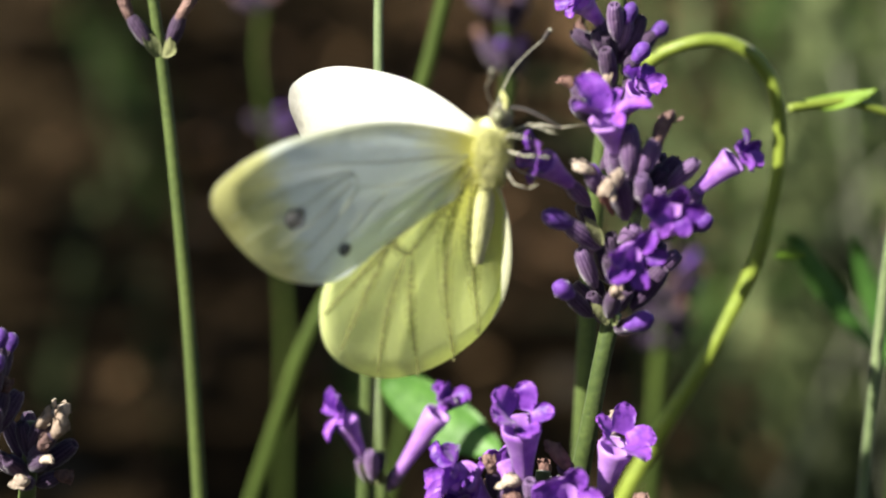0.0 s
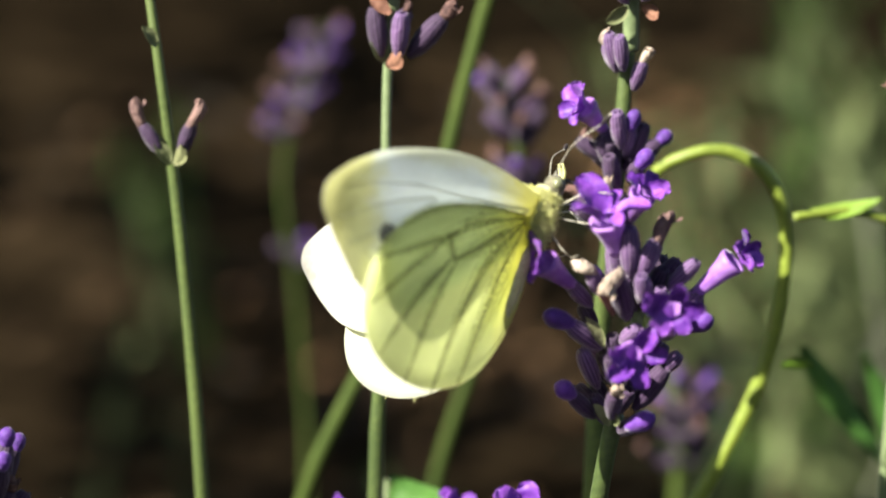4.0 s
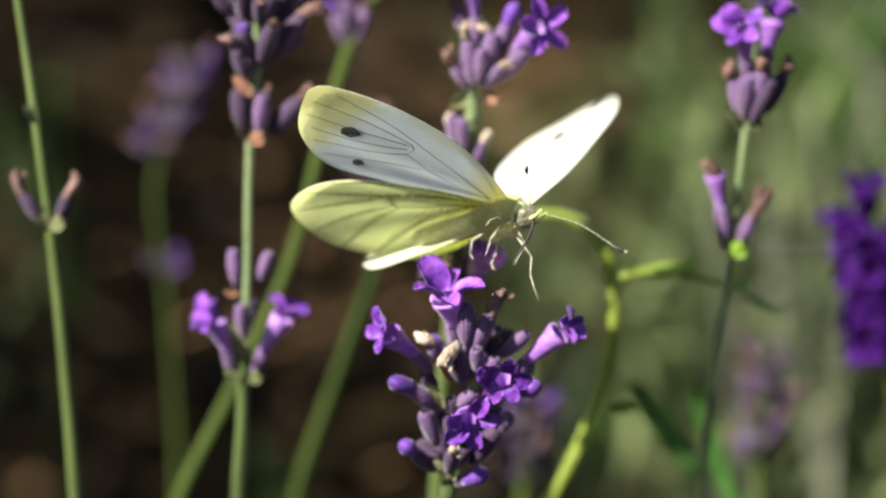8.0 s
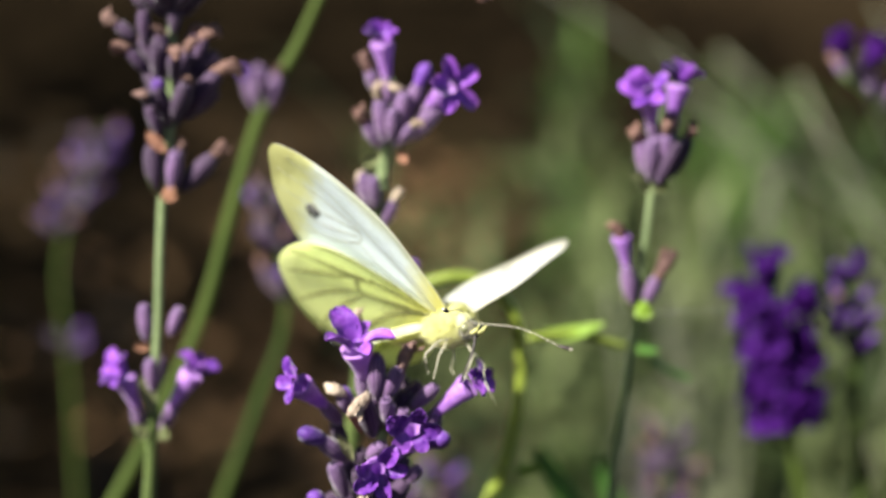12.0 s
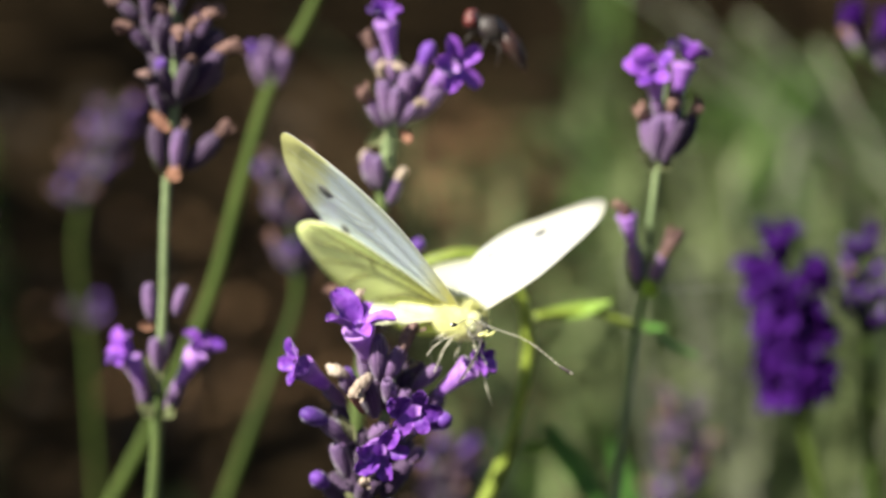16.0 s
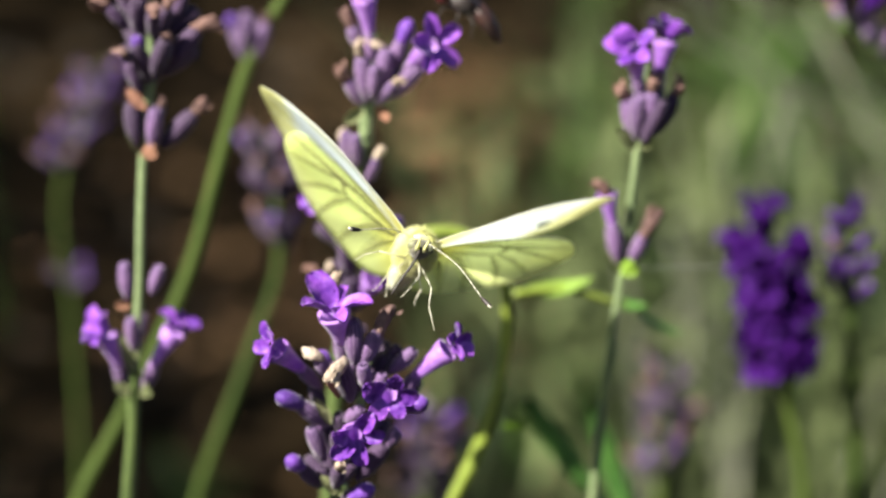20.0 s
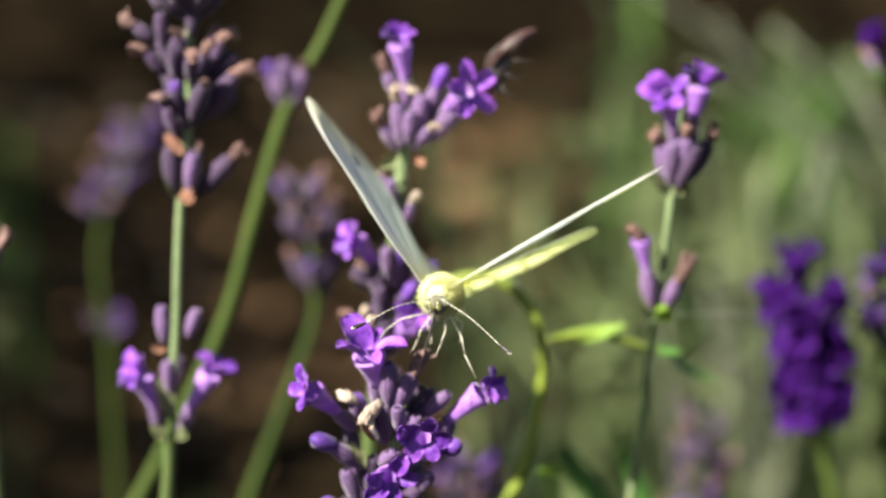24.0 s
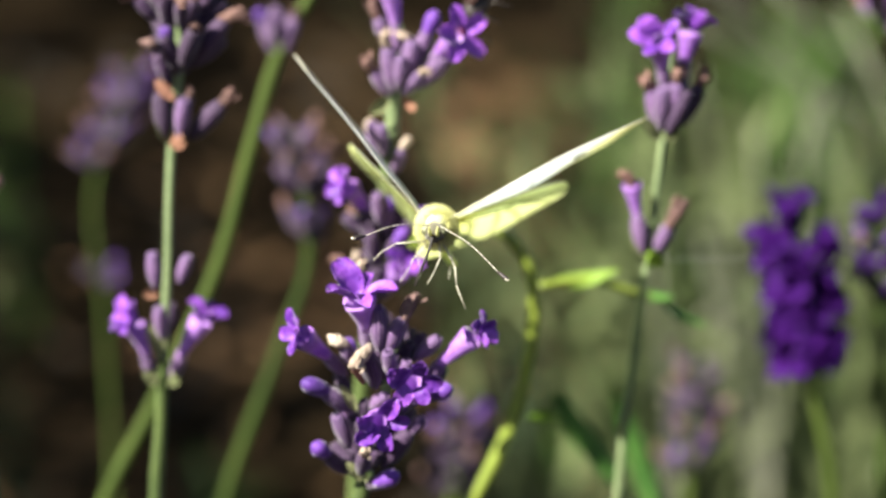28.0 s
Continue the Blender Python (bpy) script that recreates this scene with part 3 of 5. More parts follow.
lit_patch_piles([(0.109, 1.960, 0.06), (0.213, 2.567, 0.07), (0.124, 1.614, 0.05), (0.074, 2.226, 0.06), (0.032, 1.589, 0.04), (0.130, 3.055, 0.05), (0.195, 2.437, 0.05), (0.102, 2.356, 0.04), (0.074, 1.801, 0.05), (0.142, 2.228, 0.06), (0.156, 0.954, 0.03),
              (-0.149, 1.80, 0.09), (-0.122, 1.43, 0.08), (-0.103, 1.18, 0.06), (-0.071, 1.96, 0.09), (-0.010, 1.43, 0.07), (-0.20, 1.50, 0.08), (-0.06, 1.25, 0.05), (0.04, 1.15, 0.04)])
scatter("leaf_litter", "curled dry orange-brown fallen leaves", HUSK, 190, (-.26, .5, .7, 3.0), chip, 12, "leaf litter")
scatter("pebbles", "small pale grey pebbles on the soil", STONE, 150, (-.7, .7, .45, 3.0), pebble, 13, "pebbles")


# ---- weeds, leaves and thread ----
def weed_piece(weed, name, points, radii, mat):
    return part(name, add_tube(bmesh.new(), [Vector(p) * MM for p in points], [r * MM for r in radii], 10, 0.03), mat, weed)


def weed_leaf(weed, name, base, tip, width, mat, curl, roll):
    b, t = Vector(base), Vector(tip)
    return part(name, add_blade(bmesh.new(), (t - b).length, width, curl, 0.35, 0.2, None, 9, 4, False, 0.08, int(width * 10)), mat, weed, "", along(b, t, roll))


def broad_leaf(base, tip, width, label):
    b, t = Vector(base), Vector(tip)
    thing = tagged(new("broad_leaf", None), label, "leaf")
    thing.location = Vector((b.x - 8, b.y + 10, 0)) * MM
    o = Vector((b.x - 8, b.y + 10, 0))
    part("blade", add_blade(bmesh.new(), (t - b).length, width, 0.5, 0.3, 0.25, None, 10, 6, False, 0.1, 5), LEAF, thing, "", along(b - o, t - o, -35))
    part("stalk", add_tube(bmesh.new(), [(b - o) * MM, (b - o) * MM * 0.6 + Vector((0.002, 0.002, 0)), Vector((0, 0, 0))], [.0006, .0008, .001], 8), STEM, thing)
    return thing


# ---- plants ----

main = Spike((-22.0, 14.0, 0.0), "purple lavender spike with half-open and withered florets", "lavender stems in the bed")
main.stem([(5.7, 1.0, 334.9), (5.0, 1.0, 332.3), (4.0, 1.0, 328.1), (2.3, 1.0, 321.1), (0.6, 0.0, 315.3)], [0.3, 0.5, 0.6, 0.65, 0.9], STEM_PALE, "spike_axis")
main.stem([(1.1, 0.0, 316.2), (0.2, 0.0, 312.0), (-1.1, 1.0, 304.5), (-3.0, 3.0, 292.6), (-22.0, 14.0, 0.0)], [1, 0.95, 1, 1.1, 1.3], STEM, "stem")
main.open_flower((-1.1, 0.0, 327.3), (-3.3, -2.0, 330.2), (-6.0, -4.0, 333.0), 200, 0.85, facing=(-0.75, -0.5, 0.15))
main.open_flower((1.8, -1.0, 330.0), (1.2, -3.0, 333.8), (0.4, -4.4, 337.3), 35, 1.08, facing=(-0.22, -0.2, 0.95))
main.faded((1.8, 1.0, 332.0), (0.8, 1.0, 337.6), (-0.5, 1.0, 340.9), "tan", 0.85, True)
main.calyx((2.7, -3.0, 330.8), (2.6, -4.0, 336.2), False, 1)
main.calyx((1.1, 0.0, 330.1), (1.4, -1.0, 334.9), False, 1)
main.faded((-0.2, -1.0, 328.7), (-1.2, -3.0, 331.6), (-3.0, -4.0, 332.8), "tan", 0.85, False)
main.faded((2.3, -3.0, 326.7), (1.3, -6.0, 331.6), (-0.7, -9.0, 330.2), "tan", 0.95, True)
main.faded((3.7, -2.0, 330.6), (5.4, -3.0, 334.6), (6.5, -2.0, 338.6), "dark", 1, False)
main.calyx((3.5, -3.0, 330.6), (5.0, -4.0, 334.7), False, 1)
main.calyx((6.3, -1.0, 329.2), (9.3, -2.0, 332.2), False, 1)
main.calyx((4.0, -5.0, 328.6), (3.6, -7.0, 332.0), False, 1)
main.open_flower((7.9, 0.0, 326.7), (9.7, -1.0, 329.2), (13.2, -2.0, 332.5), 150, 0.85, facing=(0.8, -0.2, 0.1))
main.open_flower((5.7, -2.0, 324.6), (6.5, -5.0, 326.2), (6.4, -8.0, 328.9), 0, 0.9, facing=(0.1, -0.95, -0.1))
main.open_flower((2.3, -2.0, 320.6), (2.7, -5.0, 322.4), (2.8, -8.0, 324.6), 0, 0.9, facing=(-0.05, -0.95, -0.05))
main.budding((7.4, -1.0, 325.2), (8.9, -2.0, 325.8), (10.6, -3.0, 326.6), 1, False)
main.budding((-0.2, -1.0, 323.3), (-3.6, -3.0, 326.5), (-5.8, -4.0, 327.6), 1, False)
main.calyx((-0.6, -1.0, 319.2), (-2.2, -2.0, 323.5), False, 1)
main.budding((-1.0, -1.0, 316.2), (-3.4, -3.0, 319.3), (-4.6, -4.0, 320.5), 0.95, True)
main.faded((0.7, -3.0, 316.7), (1.0, -6.0, 320.1), (1.4, -9.0, 321.8), "tan", 0.7, True)
main.calyx((3.0, -1.0, 317.0), (6.1, -2.0, 321.6), True, 1)
main.budding((1.4, -1.0, 314.8), (2.9, -4.0, 316.3), (4.8, -5.0, 317.4), 1, True)
main.calyx((5.7, -1.0, 320.8), (7.6, -1.0, 322.7), False, 1)
main.calyx((1.7, -2.0, 324.1), (3.5, -4.0, 326.1), False, 1)
main.calyx((-0.7, 0.0, 324.9), (-2.1, 1.0, 327.4), True, 1)
main.calyx((8.4, 2.0, 325.0), (9.8, 4.0, 327.3), True, 1)
main.calyx((4.3, 2.0, 320.0), (6.4, 4.0, 322.3), True, 1)
main.calyx((2.4, -4.0, 327.8), (1.5, -4.0, 329.5), True, 1)
main.calyx((5.0, -2.0, 326.2), (5.7, -3.0, 329.9), False, 1)
main.calyx((1.6, -2.0, 319.5), (0.5, -4.0, 323.3), True, 1)
main.calyx((0.3, 0.0, 322.1), (-1.8, 2.0, 322.9), False, 1)
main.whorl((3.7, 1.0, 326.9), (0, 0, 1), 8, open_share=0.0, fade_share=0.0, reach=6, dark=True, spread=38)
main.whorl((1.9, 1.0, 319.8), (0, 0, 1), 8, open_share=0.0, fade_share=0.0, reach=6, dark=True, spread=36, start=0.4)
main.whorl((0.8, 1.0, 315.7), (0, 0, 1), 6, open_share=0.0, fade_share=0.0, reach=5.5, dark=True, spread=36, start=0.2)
main.bract((0.0, -2.0, 323.7), (-1.2, -3.0, 326.9), 1.3, BRACT, 0)
main.bract((1.0, -4.0, 327.4), (0.1, -6.0, 330.1), 1.6, BRACT_DRY, 0)
main.bract((0.5, -2.0, 315.7), (-0.7, -3.0, 318.1), 1.3, BRACT, 0)
main.bract((1.0, -3.0, 316.0), (1.5, -5.0, 318.4), 1.3, BRACT, 0)

middle = Spike((-14.0, 40.0, 0.0), "tall purple lavender spike with several whorls of flowers", "lavender stems in the bed")
middle.stem([(4.7, 23.0, 363.6), (4.2, 23.0, 358.7), (3.9, 23.0, 354.4), (3.8, 23.0, 350.1)], [0.4, 0.8, 0.9, 0.9], STEM_PALE, "spike_axis")
middle.stem([(3.5, 23.0, 350.0), (2.3, 23.0, 338.0), (1.1, 24.0, 327.9), (0.0, 25.0, 317.6), (-0.7, 25.0, 305.9), (-14.0, 40.0, 0.0)], [0.85, 0.9, 1, 1.1, 1.15, 1.4], STEM, "stem")
middle.faded((3.4, 21.0, 355.3), (1.5, 20.0, 358.8), (-0.2, 19.0, 360.4), "pink", 1, False)
middle.faded((4.0, 20.0, 355.9), (3.3, 19.0, 361.5), (1.9, 18.0, 363.5), "tan", 0.9, False)
middle.open_flower((4.4, 23.0, 359.3), (4.1, 23.0, 363.9), (3.5, 22.0, 368.3), 20, 0.85, facing=(-0.1, -0.3, 0.9))
middle.faded((3.1, 23.0, 361.6), (2.0, 23.0, 364.5), (0.5, 23.0, 367.2), "pink", 0.9, False)
middle.calyx((5.4, 20.0, 356.9), (6.2, 19.0, 362.3), False, 1)
middle.faded((5.4, 21.0, 356.8), (5.9, 20.0, 362.1), (4.1, 19.0, 363.3), "tan", 0.7, False)
middle.budding((6.5, 22.0, 358.6), (8.1, 21.0, 363.3), (9.0, 21.0, 365.4), 0.95, False)
middle.open_flower((8.1, 21.0, 358.1), (9.4, 19.0, 360.9), (11.4, 17.0, 363.0), 30, 0.95, facing=(0.35, -0.85, 0.2))
middle.faded((5.0, 20.0, 355.7), (7.2, 18.0, 358.4), (8.2, 17.0, 359.7), "tan", 0.7, False)
middle.calyx((6.4, 21.0, 356.3), (10.3, 19.0, 360.4), False, 1)
middle.calyx((4.6, 19.0, 356.5), (4.9, 18.0, 360.5), False, 1)
middle.calyx((4.1, 25.0, 355.8), (3.1, 26.0, 360.0), True, 1)
middle.calyx((5.4, 26.0, 356.4), (7.8, 27.0, 360.3), True, 1)
middle.bract((5.0, 21.0, 355.0), (6.9, 20.0, 353.8), 1.6, BRACT_DRY, 0)
middle.bract((3.4, 21.0, 355.0), (1.4, 20.0, 353.3), 1.6, BRACT, 0)
middle.calyx((2.2, 21.0, 348.1), (1.4, 20.0, 352.5), False, 1)
middle.faded((2.3, 22.0, 348.1), (1.1, 21.0, 351.3), (0.3, 21.0, 352.4), "tan", 0.8, False)
middle.calyx((2.9, 20.0, 348.3), (2.5, 19.0, 352.3), False, 1)
middle.faded((4.0, 21.0, 346.1), (5.0, 20.0, 349.4), (6.5, 20.0, 351.2), "tan", 0.7, False)
middle.open_flower((2.3, 23.0, 339.0), (0.5, 21.0, 342.2), (-1.6, 19.0, 344.9), 200, 0.85, facing=(-0.7, -0.6, 0.2))
middle.calyx((2.6, 20.0, 340.0), (2.1, 18.0, 344.4), False, 1)
middle.budding((2.9, 21.0, 338.9), (3.7, 19.0, 342.6), (4.2, 19.0, 344.3), 0.8, False)
middle.calyx((3.5, 21.0, 338.4), (5.2, 20.0, 342.7), True, 1)
middle.budding((3.2, 20.0, 336.5), (4.6, 18.0, 338.7), (5.7, 18.0, 340.1), 0.9, True)
middle.calyx((1.5, 21.0, 337.7), (0.2, 20.0, 341.3), True, 1)
middle.faded((1.5, 21.0, 334.2), (0.2, 20.0, 335.7), (-1.7, 19.0, 336.9), "tan", 1, False)
middle.calyx((1.9, 20.0, 335.2), (1.2, 18.0, 339.7), True, 1)
middle.calyx((3.5, 23.0, 334.5), (5.2, 22.0, 336.8), True, 1)
middle.open_flower((2.0, 22.0, 330.5), (3.6, 20.0, 332.7), (5.0, 18.0, 335.6), 60, 0.9, facing=(0.4, -0.7, 0.4))
middle.calyx((0.8, 23.0, 329.6), (-0.4, 23.0, 334.5), True, 1)
middle.calyx((1.8, 21.0, 330.1), (2.1, 19.0, 335.4), True, 1)
middle.calyx((0.8, 22.0, 325.6), (3.6, 20.0, 328.9), True, 1)
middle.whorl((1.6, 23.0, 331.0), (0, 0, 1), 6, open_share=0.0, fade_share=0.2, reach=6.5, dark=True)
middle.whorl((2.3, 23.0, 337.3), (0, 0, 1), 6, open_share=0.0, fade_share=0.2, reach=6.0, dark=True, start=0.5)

left = Spike((-40.0, 30.0, 0.0), "lavender spike with dark withered head and open lower flowers", "lavender stems in the bed")
left.stem([(-21.2, 24.0, 379.1), (-21.0, 23.0, 372.1), (-21.1, 23.0, 363.4), (-21.5, 23.0, 356.6), (-22.4, 23.0, 349.4), (-22.8, 22.0, 342.2), (-23.0, 21.0, 334.5), (-23.7, 20.0, 324.3)], [.4, .55, .6, .6, .55, .52, .54, .62], STEM_PALE, "spike_axis")
left.stem([(-23.7, 20.0, 324.8), (-24.2, 20.0, 315.0), (-24.8, 20.0, 308.3), (-40.0, 30.0, 0.0)], [.72, .8, .9, 1.3], STEM, "stem")
left.calyx((-23.1, 22.0, 350.1), (-23.6, 22.0, 355.7), True, 1)
left.calyx((-21.1, 21.0, 350.1), (-20.5, 20.0, 355.2), False, 1)
left.faded((-20.6, 22.0, 353.5), (-20.1, 21.0, 355.2), (-19.2, 21.0, 356.2), "pink", 0.6, True)
left.faded((-20.1, 22.0, 350.1), (-16.0, 21.0, 354.5), (-13.8, 21.0, 356.4), "pink", 1, True)
left.bract((-22.6, 22.0, 349.2), (-20.0, 20.0, 350.7), 2, BRACT_DRY, 0)
left.bract((-22.8, 22.0, 349.6), (-23.6, 21.0, 352.0), 1.8, BRACT, 0)
left.bract((-21.8, 21.0, 354.9), (-24.2, 21.0, 357.2), 1.6, BRACT_DRY, 0)
left.calyx((-22.5, 22.0, 356.6), (-23.7, 21.0, 360.4), True, 1)
left.calyx((-21.4, 21.0, 358.6), (-22.8, 19.0, 362.7), True, 1)
left.calyx((-20.7, 20.0, 358.7), (-19.0, 18.0, 363.4), True, 1)
left.faded((-19.2, 22.0, 359.5), (-15.5, 21.0, 364.4), (-12.2, 21.0, 366.2), "pink", 1.1, True)
left.faded((-20.6, 20.0, 363.5), (-20.3, 17.0, 366.8), (-20.0, 15.0, 368.0), "pink", 1.05, True)
left.calyx((-22.5, 21.0, 363.8), (-22.4, 19.0, 368.1), True, 1)
left.faded((-18.3, 22.0, 365.0), (-17.2, 22.0, 368.4), (-14.7, 22.0, 369.8), "pink", 1, True)
left.faded((-23.7, 22.0, 364.0), (-26.2, 21.0, 367.0), (-28.7, 21.0, 367.2), "pink", 1, True)
left.faded((-25.2, 23.0, 367.8), (-27.6, 23.0, 369.8), (-30.0, 23.0, 370.8), "dark", 1, True)
left.calyx((-23.9, 21.0, 367.3), (-24.1, 20.0, 371.6), True, 1)
left.faded((-24.0, 23.0, 371.4), (-25.4, 23.0, 373.7), (-26.8, 23.0, 375.9), "dark", 1, True)
left.calyx((-20.8, 22.0, 368.5), (-20.3, 22.0, 372.8), True, 1)
left.faded((-20.7, 23.0, 370.8), (-20.5, 23.0, 374.3), (-20.4, 23.0, 376.6), "pink", 1, True)
left.faded((-23.3, 20.0, 360.8), (-23.7, 18.0, 361.6), (-24.1, 17.0, 362.4), "dark", 0.8, True)
left.faded((-21.9, 20.0, 366.9), (-22.1, 19.0, 368.8), (-22.3, 19.0, 369.8), "pink", 0.7, True)
left.faded((-19.0, 23.0, 366.0), (-18.3, 23.0, 368.9), (-17.5, 23.0, 370.1), "dark", 1.1, True)
left.calyx((-22.0, 24.0, 360.4), (-24.4, 26.0, 364.1), True, 1)
left.calyx((-20.5, 25.0, 360.3), (-18.3, 27.0, 364.4), True, 1)
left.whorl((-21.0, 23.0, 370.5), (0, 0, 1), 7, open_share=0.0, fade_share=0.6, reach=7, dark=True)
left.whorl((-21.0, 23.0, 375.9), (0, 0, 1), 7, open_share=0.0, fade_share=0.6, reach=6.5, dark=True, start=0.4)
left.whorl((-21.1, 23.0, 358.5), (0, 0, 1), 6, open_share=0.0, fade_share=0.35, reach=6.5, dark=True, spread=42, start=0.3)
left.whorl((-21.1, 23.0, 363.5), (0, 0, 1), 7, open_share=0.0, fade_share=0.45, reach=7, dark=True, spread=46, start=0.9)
left.open_flower((-25.0, 20.0, 321.1), (-25.7, 19.0, 325.0), (-27.0, 19.0, 328.5), -90, 0.85, facing=(-0.55, -0.2, 0.6))
left.open_flower((-22.7, 20.0, 321.0), (-21.0, 19.0, 325.1), (-18.5, 19.0, 329.1), 90, 0.85, facing=(0.55, -0.2, 0.6))
left.calyx((-24.1, 18.0, 332.8), (-24.4, 18.0, 337.3), False, 1)
left.calyx((-21.3, 18.0, 333.4), (-20.1, 18.0, 336.9), False, 1)
left.calyx((-23.3, 17.0, 326.8), (-23.6, 16.0, 331.1), False, 1)
left.calyx((-23.6, 22.0, 325.8), (-22.8, 23.0, 329.9), True, 1)
left.bract((-23.7, 18.0, 324.1), (-24.5, 17.0, 328.8), 2.2, BRACT, 0)
left.bract((-24.5, 19.0, 320.8), (-25.7, 18.0, 322.5), 1.6, BRACT, 0)
left.bract((-22.9, 19.0, 320.6), (-21.5, 18.0, 322.5), 1.6, BRACT, 0)
left.bract((-23.9, 18.0, 332.3), (-25.4, 17.0, 332.2), 1.3, BRACT_DRY, 0)
left.open_flower((-25.6, 19.0, 290.8), (-26.2, 18.0, 294.9), (-27.7, 17.0, 299.5), -90, 0.85, facing=(-0.6, -0.3, 0.5))
left.open_flower((-23.4, 19.0, 289.8), (-21.4, 18.0, 293.0), (-16.7, 17.0, 300.5), 90, 0.9, facing=(0.6, -0.2, 0.6))
left.bract((-24.9, 18.0, 290.9), (-25.7, 17.0, 293.7), 1.8, BRACT, 0)
left.bract((-24.7, 18.0, 290.9), (-23.1, 17.0, 293.0), 1.8, BRACT, 0)
left.calyx((-24.7, 17.0, 291.7), (-24.9, 16.0, 295.7), False, 1)
left.calyx((-24.9, 21.0, 290.0), (-24.1, 22.0, 293.3), True, 1)

right = Spike((22.0, 46.0, 0.0), "slender lavender stem with small purple head and side buds", "lavender stems in the bed")
right.stem([(37.0, 24.0, 361.3), (36.6, 24.0, 354.4), (36.2, 24.0, 349.9), (34.7, 24.0, 334.9), (33.4, 24.0, 323.2), (32.4, 25.0, 311.8), (22.0, 46.0, 0.0)], [0.35, 0.5, 0.46, 0.5, 0.56, 0.62, 1.0], STEM_PALE, "stem")
right.faded((35.5, 22.0, 351.3), (34.3, 21.0, 356.6), (32.2, 20.0, 357.9), "pink", 1, False)
right.faded((37.1, 21.0, 351.6), (37.1, 19.0, 357.6), (36.8, 17.0, 359.5), "pink", 0.9, False)
right.faded((38.1, 23.0, 351.7), (40.2, 22.0, 356.7), (42.1, 22.0, 359.0), "pink", 0.95, True)
right.calyx((35.7, 21.0, 351.4), (35.6, 19.0, 357.1), False, 1)
right.calyx((36.4, 20.0, 351.3), (38.4, 19.0, 356.6), True, 1)
right.calyx((37.0, 26.0, 351.5), (38.9, 27.0, 357.3), True, 1)
right.open_flower((36.1, 22.0, 356.0), (35.5, 21.0, 359.0), (34.8, 19.0, 362.3), -20, 1, facing=(-0.45, -0.6, 0.5))
right.open_flower((38.1, 23.0, 356.9), (38.4, 23.0, 359.5), (39.0, 23.0, 363.2), 60, 0.9, facing=(0.5, -0.2, 0.7))
right.bract((35.6, 22.0, 350.2), (33.7, 20.0, 352.6), 2.2, BRACT, 0)
right.bract((36.2, 22.0, 350.2), (37.6, 20.0, 352.3), 2, BRACT, 0)
right.spent((34.0, 23.0, 336.0), (33.2, 23.0, 341.0), (32.4, 22.6, 344.6), (31.8, 22.4, 346.2), 0.95)
right.faded((35.5, 23.0, 335.8), (37.3, 22.0, 340.2), (39.2, 22.0, 344.2), "pink", 1.15, False)
right.bract((34.6, 23.0, 334.8), (33.1, 22.0, 337.7), 2, BRACT, 0)
right.bract((34.4, 22.0, 334.8), (36.1, 21.0, 336.8), 2.4, LEAF_LIME, 0)

budstem = Spike((-52.0, 26.0, 0.0), "slim lavender stem bearing two side buds", "lavender stems in the bed")
budstem.stem([(-49.3, 22.5, 371.4), (-48.0, 21.5, 359.8), (-47.2, 20.5, 353.1), (-46.1, 20.5, 339.1), (-45.2, 20.5, 320.4), (-44.8, 20.5, 300.7), (-52.0, 40.0, 0.0)], [0.45, 0.5, 0.55, 0.65, 0.72, 0.8, 1.1], STEM, "stem")
budstem.faded((-46.9, 19.5, 340.3), (-49.0, 19.5, 343.9), (-50.3, 19.5, 347.7), "dark", 0.85, True)
budstem.faded((-45.0, 19.5, 340.2), (-43.3, 18.5, 344.0), (-40.9, 18.5, 346.6), "dark", 0.85, True)
budstem.bract((-46.2, 19.5, 339.3), (-47.2, 18.5, 342.1), 1.8, BRACT, 0)
budstem.bract((-45.7, 19.5, 339.3), (-44.0, 18.5, 341.7), 1.8, BRACT, 0)
budstem.bract((-47.0, 19.5, 352.1), (-47.7, 18.5, 354.5), 1.5, BRACT, 0)

front = Spike((-6.0, 6.0, 0.0), "low lavender head with large open violet flowers", "lavender stems in the bed")
front.stem([(-6.0, -3.0, 300.6), (-6.4, -4.0, 295.5), (-6.9, -2.0, 285.2), (-7.8, 0.0, 272.9), (-6.0, 6.0, 0.0)], [0.8, 1, 1.1, 1.2, 1.4], STEM, "stem")
front.open_flower((-7.8, -4.0, 296.8), (-8.0, -5.0, 301.4), (-8.2, -7.0, 307.7), 0, 1.2, facing=(0, -0.6, 0.75))
front.open_flower((-11.7, -4.0, 296.8), (-12.2, -5.0, 298.5), (-14.4, -7.0, 302.1), 200, 1.15, facing=(-0.7, -0.5, 0.2))
front.open_flower((-4.2, -5.0, 295.3), (-4.0, -8.0, 298.5), (-3.8, -11.0, 301.6), 0, 1.2, facing=(0.05, -0.9, 0.1))
front.open_flower((0.2, -3.0, 296.2), (0.2, -4.0, 299.4), (1.4, -5.0, 304.6), 120, 1.1, facing=(0.4, -0.4, 0.7))
front.faded((0.2, -2.0, 300.1), (1.2, -2.0, 304.6), (2.1, -2.0, 307.6), "tan", 1.1, True)
front.faded((-3.5, -4.0, 300.4), (-4.0, -5.0, 302.3), (-5.4, -6.0, 305.5), "pink", 1, True)
front.faded((-10.6, -5.0, 298.5), (-11.1, -6.0, 301.9), (-11.3, -7.0, 305.0), "dark", 0.8, True)
front.faded((-8.6, -7.0, 299.3), (-8.8, -8.0, 301.5), (-9.6, -9.0, 303.0), "tan", 1, False)
front.faded((2.9, -4.0, 295.7), (3.4, -5.0, 298.0), (3.7, -6.0, 300.1), "dark", 0.9, True)
